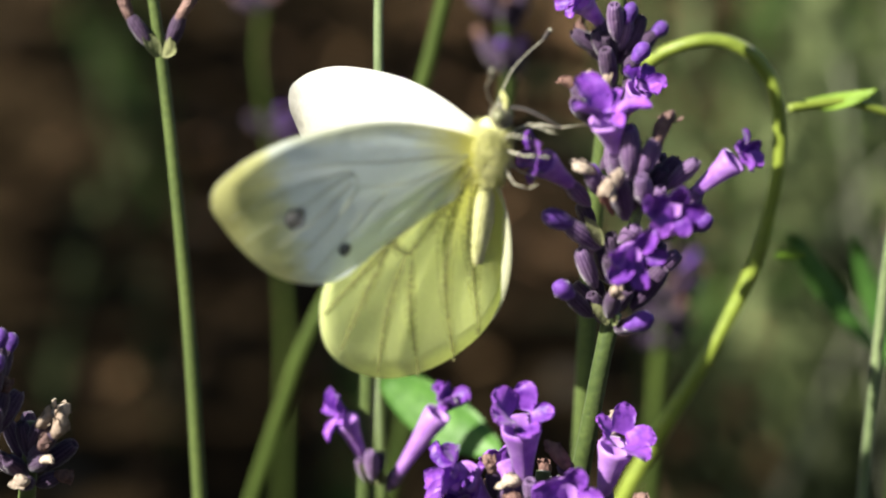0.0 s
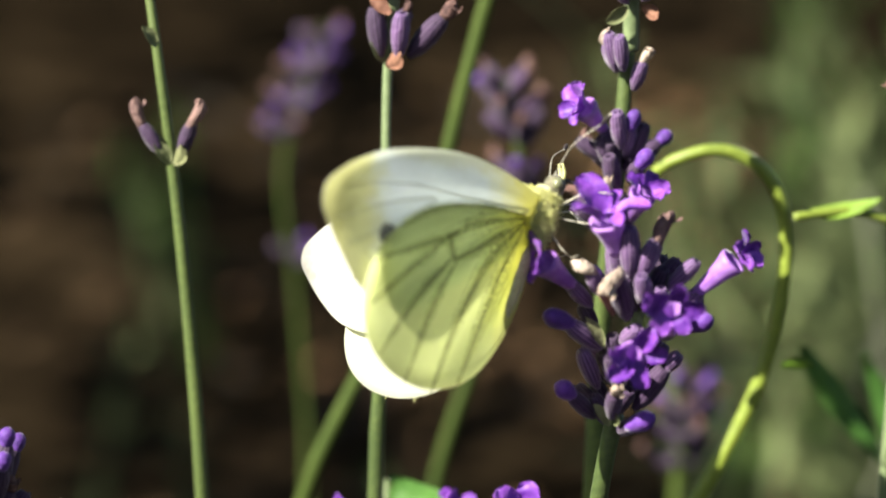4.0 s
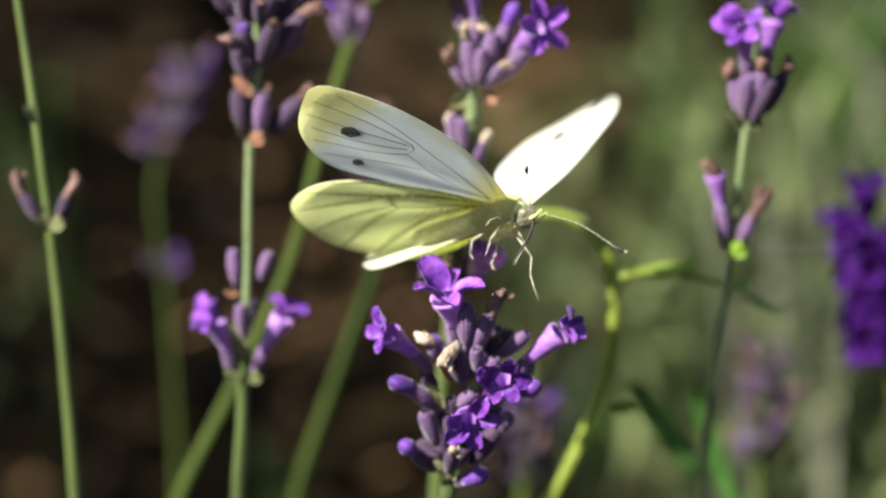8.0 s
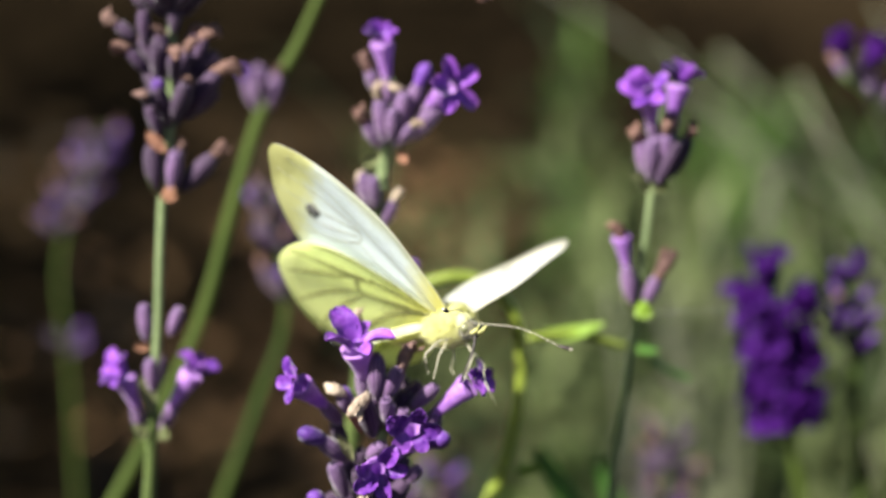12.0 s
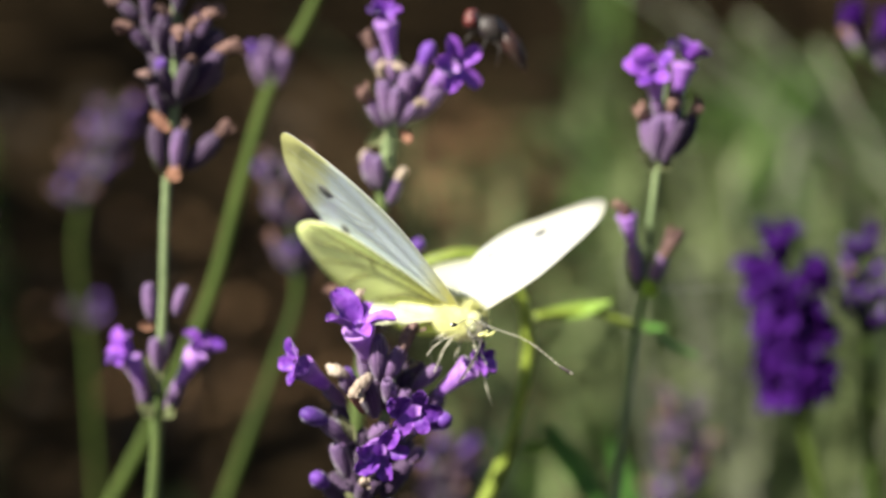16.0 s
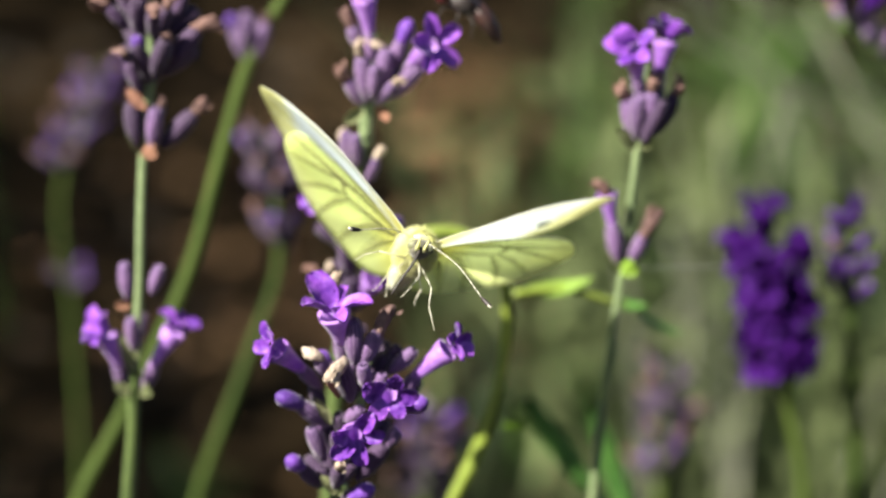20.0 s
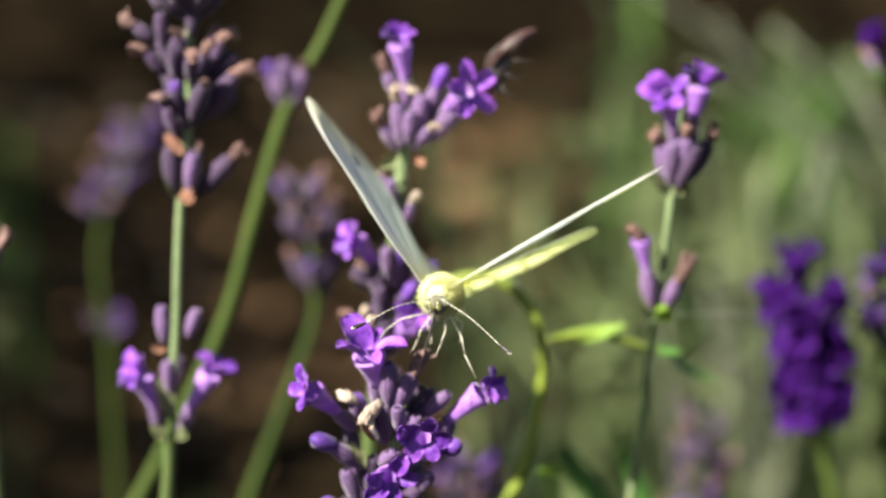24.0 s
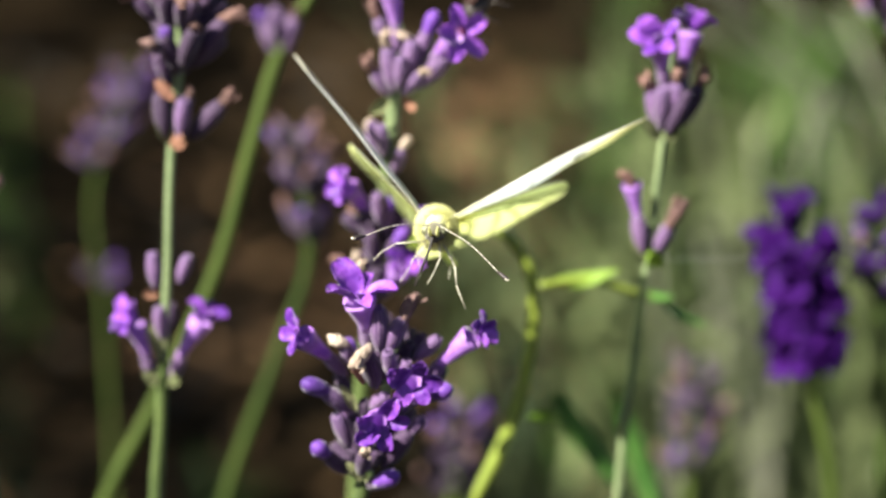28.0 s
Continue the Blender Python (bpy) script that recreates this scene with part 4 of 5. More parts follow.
front.calyx((-7.0, -7.0, 298.1), (-7.4, -9.0, 302.2), False, 1)
front.calyx((-5.0, -4.0, 296.4), (-4.4, -4.0, 300.4), True, 1)
front.calyx((-10.0, -6.0, 297.1), (-9.5, -8.0, 301.3), False, 1)
front.whorl((-6.4, -4.0, 294.3), (0, 0, 1), 9, reach=7.5, open_share=0.4, fade_share=0.3)
front.whorl((-6.6, -4.0, 289.4), (0, 0, 1), 8, reach=7, open_share=0.2, fade_share=0.3, start=0.3)

dried = Spike((-62.0, 8.0, 0.0), "dried dark lavender head with pale withered tips", "lavender stems in the bed")
dried.stem([(-57.6, -2.0, 306.1), (-58.4, -2.0, 299.9), (-60.6, 0.0, 288.9), (-62.0, 8.0, 0.0)], [0.6, 0.9, 1.1, 1.4], STEM, "stem")
dried.faded((-57.3, -2.0, 303.0), (-55.4, -3.0, 306.8), (-52.5, -4.0, 308.6), "tan", 1.1, True)
dried.faded((-57.4, -4.0, 303.9), (-55.7, -6.0, 307.4), (-54.2, -7.0, 308.2), "tan", 0.9, True)
dried.faded((-56.9, -5.0, 303.7), (-54.2, -6.0, 306.5), (-52.2, -7.0, 308.3), "tan", 1.1, True)
dried.faded((-57.7, -4.0, 300.2), (-57.8, -6.0, 301.3), (-58.0, -7.0, 301.5), "tan", 0.9, True)
dried.faded((-57.3, -3.0, 299.7), (-54.7, -4.0, 301.1), (-52.5, -4.0, 300.7), "pink", 0.9, True)
dried.faded((-57.3, -5.0, 302.4), (-55.4, -7.0, 303.9), (-54.0, -7.0, 304.3), "tan", 0.6, True)
dried.calyx((-57.7, -4.0, 303.2), (-57.8, -5.0, 307.3), True, 1)
dried.calyx((-58.1, -1.0, 302.6), (-60.2, 0.0, 305.1), True, 1)
dried.whorl((-58.2, -2.0, 301.2), (0, 0, 1), 7, reach=6, open_share=0, fade_share=0.5, kind='dark', dark=True)

dome = Spike((-74.0, 0.0, 0.0), "closed lavender head, its shade put into dark calyx colour", "lavender stems in the bed")
dome.stem([(-60.7, -6.0, 313.7), (-61.4, -6.0, 306.6), (-63.4, -5.0, 291.3), (-74.0, 0.0, 0.0)], [0.6, 0.9, 1.1, 1.4], STEM, "stem")
dome.whorl((-61.0, -6.0, 310.2), (0, 0, 1), 8, reach=6.5, open_share=0, fade_share=0.1, dark=True, spread=25)
dome.whorl((-61.5, -6.0, 306.0), (0, 0, 1), 8, reach=6.5, open_share=0, fade_share=0.1, dark=True, spread=35)

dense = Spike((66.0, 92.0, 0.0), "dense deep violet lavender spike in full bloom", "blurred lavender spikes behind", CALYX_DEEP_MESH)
dense.stem([(61.7, 75.1, 329.0), (63.3, 75.1, 317.7), (65.6, 75.1, 305.8), (69.8, 76.2, 286.9), (66.0, 92.0, 0.0)], [0.5, 0.9, 1, 1.1, 1.4], STEM_OLIVE_SHADED, "stem")
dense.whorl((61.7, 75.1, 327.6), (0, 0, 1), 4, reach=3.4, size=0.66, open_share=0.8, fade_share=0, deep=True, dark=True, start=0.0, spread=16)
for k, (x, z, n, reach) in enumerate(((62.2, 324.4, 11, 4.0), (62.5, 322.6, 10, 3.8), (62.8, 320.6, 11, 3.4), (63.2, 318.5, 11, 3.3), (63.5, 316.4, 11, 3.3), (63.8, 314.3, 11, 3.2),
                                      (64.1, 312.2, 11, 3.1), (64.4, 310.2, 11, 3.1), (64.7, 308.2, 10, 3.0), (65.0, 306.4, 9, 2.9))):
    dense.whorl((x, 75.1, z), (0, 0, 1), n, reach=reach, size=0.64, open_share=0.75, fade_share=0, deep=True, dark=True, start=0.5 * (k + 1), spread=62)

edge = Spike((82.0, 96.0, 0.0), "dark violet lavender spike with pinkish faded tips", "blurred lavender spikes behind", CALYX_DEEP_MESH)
edge.stem([(73.9, 77.4, 331.0), (75.2, 77.4, 318.3), (78.1, 78.5, 286.1), (82.0, 96.0, 0.0)], [0.5, 0.9, 1.1, 1.4], STEM_OLIVE_SHADED, "stem")
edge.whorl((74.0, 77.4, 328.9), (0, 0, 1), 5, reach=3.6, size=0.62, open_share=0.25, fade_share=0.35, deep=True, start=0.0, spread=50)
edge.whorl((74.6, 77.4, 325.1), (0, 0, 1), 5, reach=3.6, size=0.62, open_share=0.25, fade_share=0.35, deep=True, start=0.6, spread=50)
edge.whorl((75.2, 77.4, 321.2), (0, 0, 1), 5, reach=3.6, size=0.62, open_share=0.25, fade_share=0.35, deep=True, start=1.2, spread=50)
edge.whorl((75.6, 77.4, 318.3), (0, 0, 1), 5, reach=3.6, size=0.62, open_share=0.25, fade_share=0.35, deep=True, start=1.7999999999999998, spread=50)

bg_mid = Spike((-75.0, 120.0, 0.0), "soft purple lavender spike with pink faded florets", "blurred lavender spikes behind")
bg_mid.stem([(-11.4, 92.0, 339.1), (-10.2, 92.0, 330.3), (-9.8, 92.0, 319.7), (-13.9, 92.0, 307.1), (-23.1, 92.0, 281.2), (-75.0, 120.0, 0.0)], [0.4, 0.7, 0.8, 0.9, 1.0, 1.3], STEM_OLIVE_SHADED, "stem")
bg_mid.whorl((-11.7, 92.0, 337.8), (0, 0, 1), 4, start=0.0, reach=6.5, open_share=0.06, fade_share=0.35, dark=True)
bg_mid.whorl((-10.6, 92.0, 333.9), (0, 0, 1), 6, start=0.7, reach=6.5, open_share=0.06, fade_share=0.35, dark=True)
bg_mid.whorl((-9.9, 92.0, 329.9), (0, 0, 1), 5, start=1.4, reach=6.5, open_share=0.06, fade_share=0.35, dark=True)
bg_mid.whorl((-9.7, 92.0, 322.4), (0, 0, 1), 3, start=2.0999999999999996, reach=6.5, open_share=0.06, fade_share=0.35, dark=True)

bg_left = Spike((-80.0, 150.0, 0.0), "hazy mauve lavender spike on a tall stem", "blurred lavender spikes behind")
bg_left.stem([(-45.9, 170.0, 340.4), (-50.0, 170.0, 328.5), (-54.0, 170.0, 318.7), (-53.2, 170.0, 290.9), (-52.6, 170.0, 254.1), (-80.0, 150.0, 0.0)], [0.35, 0.5, 0.6, 0.65, 0.75, 1.0], STEM_OLIVE_SHADED, "stem")
bg_left.whorl((-46.9, 170.0, 336.1), (0, 0, 1), 5, start=0.0, reach=6, open_share=0, fade_share=0.4, spread=50, dark=True)
bg_left.whorl((-48.9, 170.0, 331.2), (0, 0, 1), 6, start=0.7, reach=6, open_share=0, fade_share=0.4, spread=50, dark=True)
bg_left.whorl((-51.7, 170.0, 325.2), (0, 0, 1), 6, start=1.4, reach=6, open_share=0, fade_share=0.4, spread=50, dark=True)
bg_left.whorl((-53.8, 170.0, 320.9), (0, 0, 1), 5, start=2.0999999999999996, reach=6, open_share=0, fade_share=0.4, spread=50, dark=True)
bg_left.whorl((-53.0, 170.0, 297.7), (0, 0, 1), 3, start=2.8, reach=6, open_share=0, fade_share=0, spread=50, dark=True)

bg_tall = Spike((-120.0, 110.0, 0.0), "thick green lavender stem with a whorl of buds", "blurred lavender spikes behind")
bg_tall.stem([(-3.8, 62.0, 371.8), (-7.2, 62.0, 364.2), (-11.5, 62.0, 356.5), (-15.6, 62.0, 344.0), (-20.9, 62.0, 325.6), (-29.7, 62.0, 306.7), (-38.1, 62.0, 289.9), (-120.0, 110.0, 0.0)], [0.7, 0.8, 0.98, 0.98, 0.98, 1.0, 1.05, 1.3], STEM_OLIVE_SHADED, "stem")
bg_tall.whorl((-11.8, 62.0, 356.1), (0, 0, 1), 5, start=0.0, reach=6, open_share=0, fade_share=0.1, spread=30)

bg_low = Spike((40.0, 110.0, 0.0), "hazy greyish purple lavender spike low in the bed", "blurred lavender spikes behind")
bg_low.stem([(56.2, 125.0, 294.4), (55.1, 125.0, 282.2), (54.5, 125.0, 267.7), (40.0, 110.0, 0.0)], [0.5, 1, 1.1, 1.4], STEM_OLIVE_SHADED, "stem")
bg_low.whorl((55.9, 125.0, 290.4), (0, 0, 1), 4, start=0.0, reach=6.5, open_share=0.1, fade_share=0.4, dark=True)
bg_low.whorl((55.3, 125.0, 285.3), (0, 0, 1), 6, start=0.7, reach=6.5, open_share=0.1, fade_share=0.4, dark=True)
bg_low.whorl((54.8, 125.0, 280.1), (0, 0, 1), 6, start=1.4, reach=6.5, open_share=0.1, fade_share=0.4, dark=True)
bg_low.whorl((54.4, 125.0, 275.0), (0, 0, 1), 5, start=2.0999999999999996, reach=6.5, open_share=0.1, fade_share=0.4, dark=True)

bg_centre = Spike((0.0, 100.0, 0.0), "hazy lavender spike with pink faded tips", "blurred lavender spikes behind")
bg_centre.stem([(14.8, 110.0, 289.8), (14.4, 110.0, 282.9), (13.0, 110.0, 273.0), (0.0, 100.0, 0.0)], [0.5, 1, 1.1, 1.4], STEM_OLIVE_SHADED, "stem")
bg_centre.whorl((15.0, 110.0, 287.8), (0, 0, 1), 4, start=0.0, reach=6.5, open_share=0.04, fade_share=0.35, dark=True)
bg_centre.whorl((14.7, 110.0, 283.9), (0, 0, 1), 6, start=0.7, reach=6.5, open_share=0.04, fade_share=0.35, dark=True)
bg_centre.whorl((14.1, 110.0, 279.9), (0, 0, 1), 6, start=1.4, reach=6.5, open_share=0.04, fade_share=0.35, dark=True)
bg_centre.whorl((13.6, 110.0, 276.0), (0, 0, 1), 4, start=2.0999999999999996, reach=6.5, open_share=0.04, fade_share=0.35, dark=True)

bg_corner = Spike((150.0, 140.0, 0.0), "small violet lavender tip leaning over", "blurred lavender spikes behind")
bg_corner.stem([(71.1, 75.0, 359.5), (77.9, 75.0, 355.0), (90.0, 75.0, 345.5), (150.0, 140.0, 0.0)], [0.5, 1, 1.1, 1.5], STEM, "stem")
bg_corner.whorl((72.7, 75.0, 358.7), (0, 0, 1), 4, start=0.0, reach=4, open_share=0.4, fade_share=0.3, deep=True)
bg_corner.whorl((76.6, 75.0, 355.8), (0, 0, 1), 5, start=0.7, reach=4, open_share=0.2, fade_share=0.3, deep=True)

weed = tagged(new("curling_weed", None), "yellow-green weed stem curling over like a hook", "weed")
weed.location = Vector((-20.0, 74.0, 0.0)) * MM
weed_piece(weed, "stem", [(25.5, -37.3, 332.6), (27.2, -38.3, 335.0), (30.3, -39.2, 336.7), (34.2, -39.2, 337.3), (38.1, -39.2, 335.7), (40.6, -39.2, 332.4), (41.5, -39.2, 328.8), (41.6, -39.2, 323.7), (40.5, -39.2, 316.4), (38.5, -39.2, 309.6), (34.5, -39.2, 301.3), (28.4, -39.2, 290.5), (23.3, -39.2, 280.4), (0, 0, 0)], [0.5, 0.73, 0.74, 0.78, 0.83, 0.83, 0.78, 0.83, 0.87, 0.92, 0.98, 1.03, 1.1, 1.3], TENDRIL)
weed_piece(weed, "side_shoot", [(42.2, -42.1, 329.9), (45.0, -41.1, 330.1), (49.3, -40.2, 330.1), (54.4, -39.2, 328.4), (58.7, -37.3, 326.8)], [.5, .6, .55, .5, .4], TENDRIL)
weed_leaf(weed, "leaf", (43.2, -41.1, 330.3), (52.2, -39.2, 329.9), 2.2, LEAF_LIME, 0.5, -50)
weed_leaf(weed, "leaf", (54.4, -39.2, 328.7), (59.0, -37.3, 326.6), 1.3, LEAF, 0.5, -40)
weed_leaf(weed, "leaf", (57.6, -37.3, 327.4), (63.0, -33.5, 321.5), 1.5, LEAF, 0.5, -40)
weed_leaf(weed, "leaf", (40.9, -42.1, 312.6), (44.6, -41.1, 312.9), 1.6, LEAF_LIME, 0.5, 10)
weed_leaf(weed, "leaf", (46.1, -14.3, 307.9), (57.0, -8.6, 291.0), 3.5, LEAF, 0.3, 10)
weed_leaf(weed, "leaf", (47.6, -10.5, 306.8), (52.0, -8.6, 296.9), 2.5, LEAF, 0.5, -10)
weed_leaf(weed, "leaf", (56.7, 0.0, 303.0), (64.7, 4.8, 278.2), 3.5, LEAF, 0.5, 15)
broad_leaf((-25.0, 33.0, 299.0), (-10.5, 30.0, 288.5), 6.5, "broad bright green leaf low among the lavender")
THREAD = ((35.1, 29.0, 334.0), (50.9, 38.0, 332.4))

thread = part("spider_thread", add_tube(bmesh.new(), [Vector(THREAD[0]) * MM, (Vector(THREAD[0]) + Vector(THREAD[1])) * 0.5 * MM - Vector((0, 0, 0.0002)), Vector(THREAD[1]) * MM], [.00002] * 3, 5, 0, 8), SILK)
tagged(thread, "single fine silk thread strung between stems", "spider thread")


# ---- shrubs and grass behind ----
def clump(name, label, spots, n, seed, mat, category, r, leaf_size=1.0):
    """Sprigs that stand on the soil round some spots and end near the given height."""
    rng = random.Random(seed)
    bm = bmesh.new()
    for (x, y, top) in spots:
        for k in range(n):
            shoot(bm, x + rng.gauss(0, r), y + rng.gauss(0, r), rng, (top * 850, top * 1180), leaf_size)
    return tagged(part(name, bm, mat), label, category, kind="stuff")


clump("lavender_foliage", "grey-green lavender foliage behind the flowers", [(0.100, 0.400, 0.286), (0.119, 0.460, 0.287), (0.136, 0.400, 0.265), (0.166, 0.500, 0.297), (0.103, 0.420, 0.202), (0.118, 0.380, 0.238), (0.124, 0.500, 0.231)], 6, 21, SHRUB, "foliage", 0.024, 1.45)
clump("green_foliage", "soft green foliage behind the flowers", [(0.124, 0.800, 0.261), (0.138, 0.700, 0.194), (0.172, 0.900, 0.233), (0.136, 0.600, 0.163), (0.204, 0.800, 0.150), (0.263, 0.900, 0.203)], 8, 22, GRASS, "foliage", 0.026, 1.5)
clump("pale_sprigs", "pale grey-green sprigs low in the bed", [(-0.198, 0.750, 0.190), (-0.251, 0.800, 0.112)], 1, 23, SHRUB, "foliage", 0.01)
clump("low_sprigs", "dull green low sprigs on the soil", [(-0.072, 0.600, 0.099), (-0.244, 1.200, 0.174)], 3, 25, GRASS, "foliage", 0.012)

scatter("grass", "thin green grass blades among the soil", GRASS, 200, (0.05, .7, .8, 2.4), blade_of_grass, 24, "grass")


def leaning_stems():
    """Grey-green bare stems that lean across the shrub behind."""
    for k, (a, b, r) in enumerate((((0.075, 0.30, 0.335), (0.20, 0.34, 0.255), 1.3), ((0.105, 0.36, 0.34), (0.25, 0.40, 0.20), 1.5),
                                   ((0.16, 0.30, 0.33), (0.21, 0.32, 0.24), 1.1), ((0.055, 0.40, 0.36), (0.13, 0.42, 0.30), 1.2),
                                   ((0.085, 0.33, 0.345), (0.165, 0.36, 0.245), 1.0), ((0.125, 0.28, 0.345), (0.165, 0.31, 0.26), 0.9), ((0.145, 0.42, 0.26), (0.085, 0.40, 0.215), 1.1), ((0.09, 0.36, 0.27), (0.19, 0.38, 0.225), 1.0))):
        a, b = Vector(a), Vector(b)
        ob = part("bare_stem", add_tube(bmesh.new(), [a, (a + b) / 2 + Vector((0, 0, .006)), b, Vector((b.x + .03, b.y + .02, 0))], [r * MM * .4, r * MM * .6, r * MM * .6, r * MM * .8], 8), TWIG)
        tagged(ob, "grey-green bare stem leaning across the shrub", "stem", "leaning bare stems")
    rng = random.Random(31)
    for k in range(14):
        x, y, h = rng.uniform(0.06, 0.19), rng.uniform(0.24, 0.36), rng.uniform(0.25, 0.36)
        foot = Vector((x + rng.uniform(-.16, .16), y + rng.uniform(0, .08), 0))
        tip = Vector((x, y, h))
        ob = part("bare_stem", add_tube(bmesh.new(), [tip, tip.lerp(foot, .4) + Vector((rng.uniform(-.01, .01), 0, .012)), foot], [.0003, .0006, .001], 8), TWIG)
        tagged(ob, "thin grey-green bare stem rising through the shrub", "stem", "leaning bare stems")


leaning_stems()


def shade_tree():
    """Added unseen tree beside the bed: its leaves dapple shade over the soil behind the flowers."""
    rng = random.Random(61)
    base = Vector((-1.75, 3.3, 0))
    tree = tagged(new("shade_tree", None), "unseen leafy tree, added to shade the soil behind the bed", "tree")
    tree.location = base
    fork = Vector((.12, -.08, 1.1))
    part("trunk", add_tube(bmesh.new(), [Vector((0, 0, -.02)), Vector((.05, -.04, .5)), fork, Vector((.2, -.1, 2.1))], [.06, .05, .04, .02], 10), BARK, tree)
    crown = bmesh.new()

    def leaf(q, size):
        add_blade(crown, size * rng.uniform(.8, 1.3), size * rng.uniform(.45, .7), rng.uniform(.2, .9), .2, .4, Matrix.Translation(q) @ pose(0, 0, 0, rng.uniform(55, 115), rng.uniform(-35, 35), rng.uniform(0, 360)), 4, 2, False)

    # the wide upper crown
    for k in range(16):
        end = Vector((rng.uniform(-3.4, -.9), .3 + k * .45, rng.uniform(1.8, 2.2))) - base
        mid = fork.lerp(end, .5) + Vector((0, 0, .2))
        part("limb", add_tube(bmesh.new(), [fork, mid, end], [.02, .012, .004], 7), BARK, tree)
    for k in range(4600):
        q = Vector((rng.uniform(-3.6, -.6), rng.uniform(.15, 7.3), rng.gauss(2.05, .2)))
        # a gap in the crown
        if not (-2.05 < q.x < -1.65 and q.y < 1.95):
            leaf(q - base, 125)
    # low boughs
    for ex, ey in ((-1.05, 1.2), (-1.15, .7), (-1.1, .2), (-.76, -.1)):
        end = Vector((ex, ey, 1.0)) - base
        part("limb", add_tube(bmesh.new(), [fork, fork.lerp(end, .5) + Vector((0, 0, .15)), end], [.014, .009, .003], 7), BARK, tree)
    for k in range(950):
        leaf(Vector((rng.uniform(-1.32, -.84), rng.uniform(-.1, 1.35), rng.gauss(1.0, .05))) - base, 62)
    # extra leaves, added to shade the hazy spikes on the left
    for k in range(110):
        leaf(Vector((rng.uniform(-.83, -.71), rng.uniform(-.30, 0), rng.gauss(1.0, .03))) - base, 50)
    part("crown", crown, TREE_LEAF, tree, "many small green leaves")


shade_tree()


# ---- butterfly ----
FORE = ((-1.61, 0.56), (1.20, 4.13), (5.25, 8.18), (10.72, 11.56), (16.21, 13.67), (20.20, 14.05), (22.20, 13.60), (23.15, 12.23), (23.29, 9.93), (22.99, 6.20), (21.94, 2.49), (19.87, -0.33), (17.80, -1.78), (12.06, -2.17), (6.02, -2.64), (0.47, -2.55))
HIND = ((0.60, -0.52), (3.07, -0.20), (8.08, -0.90), (13.17, -2.48), (16.50, -5.12), (18.45, -8.23), (19.05, -11.65), (17.66, -15.06), (14.60, -17.67), (10.75, -18.76), (7.26, -18.70), (3.65, -17.30), (0.07, -13.17), (-1.55, -7.44), (-1.17, -3.12))


def outline(shape, steps=4):
    p = smooth_line([(u, v, 0) for u, v in shape + (shape[0],)], steps)
    return p[:-1]


def wing_height(u, v, flutes):
    """Fluting between the veins and a slight camber (mm)."""
    r = math.hypot(u, v)
    return 0.10 * math.sin(math.atan2(v, u + 1.0) * flutes) * min(1, r / 8) - 0.0022 * r * r * 0.35


def add_wing(bm, shape, side, flutes):
    """A thin wing in the plane z = 0 of its joint: x forwards, y outwards to its side; upper face first material, lower face second."""
    rim = outline(shape)
    rings = 9
    sheets = []
    for off in (0.035, -0.035):
        rows = []
        for i in range(1, rings + 1):
            f = i / rings
            rows.append([bm.verts.new(Vector((p.y * f, side * p.x * f, wing_height(p.x * f, p.y * f, flutes) + off)) * MM) for p in rim])
        top = bm.verts.new(Vector((0, 0, off)) * MM)
        sheets.append((top, rows))
    n = len(rim)
    for s, (top, rows) in enumerate(sheets):
        flip = (s == 0) == (side > 0)
        for k in range(n):
            j = (k + 1) % n
            fs = [(top, rows[0][k], rows[0][j])] + [(rows[i][k], rows[i + 1][k], rows[i + 1][j], rows[i][j]) for i in range(rings - 1)]
            for f in fs:
                face = bm.faces.new(f if not flip else f[::-1])
                face.material_index = s
    a, b = sheets[0][1][-1], sheets[1][1][-1]
    for k in range(n):
        j = (k + 1) % n
        bm.faces.new((a[k], a[j], b[j], b[k]))
    bmesh.ops.recalc_face_normals(bm, faces=bm.faces)
    return bm


def add_strip(bm, points, widths, side, flutes, off):
    """A flat strip of scales laid on the wing along a line (u, v in mm)."""
    line = smooth_line([(u, v, 0) for u, v in points], 6)
    n = len(line)
    pairs = []
    for i, p in enumerate(line):
        d = (line[min(i + 1, n - 1)] - line[max(i - 1, 0)]).normalized()
        t = i / (n - 1) * (len(widths) - 1)
        k = min(int(t), len(widths) - 2)
        w = widths[k] + (widths[k + 1] - widths[k]) * (t - k)
        pair = []
        for e in (-0.5, 0.5):
            q = p + Vector((-d.y, d.x, 0)) * w * e
            pair.append([bm.verts.new(Vector((q.y, side * q.x, wing_height(q.x, q.y, flutes) + off + h)) * MM) for h in (0.012, -0.012)])
        pairs.append(pair)
    for a, b in zip(pairs, pairs[1:]):
        bm.faces.new((a[0][0], a[1][0], b[1][0], b[0][0]))
        bm.faces.new((a[0][1], b[0][1], b[1][1], a[1][1]))
        bm.faces.new((a[0][0], b[0][0], b[0][1], a[0][1]))
        bm.faces.new((a[1][0], a[1][1], b[1][1], b[1][0]))
    return bm


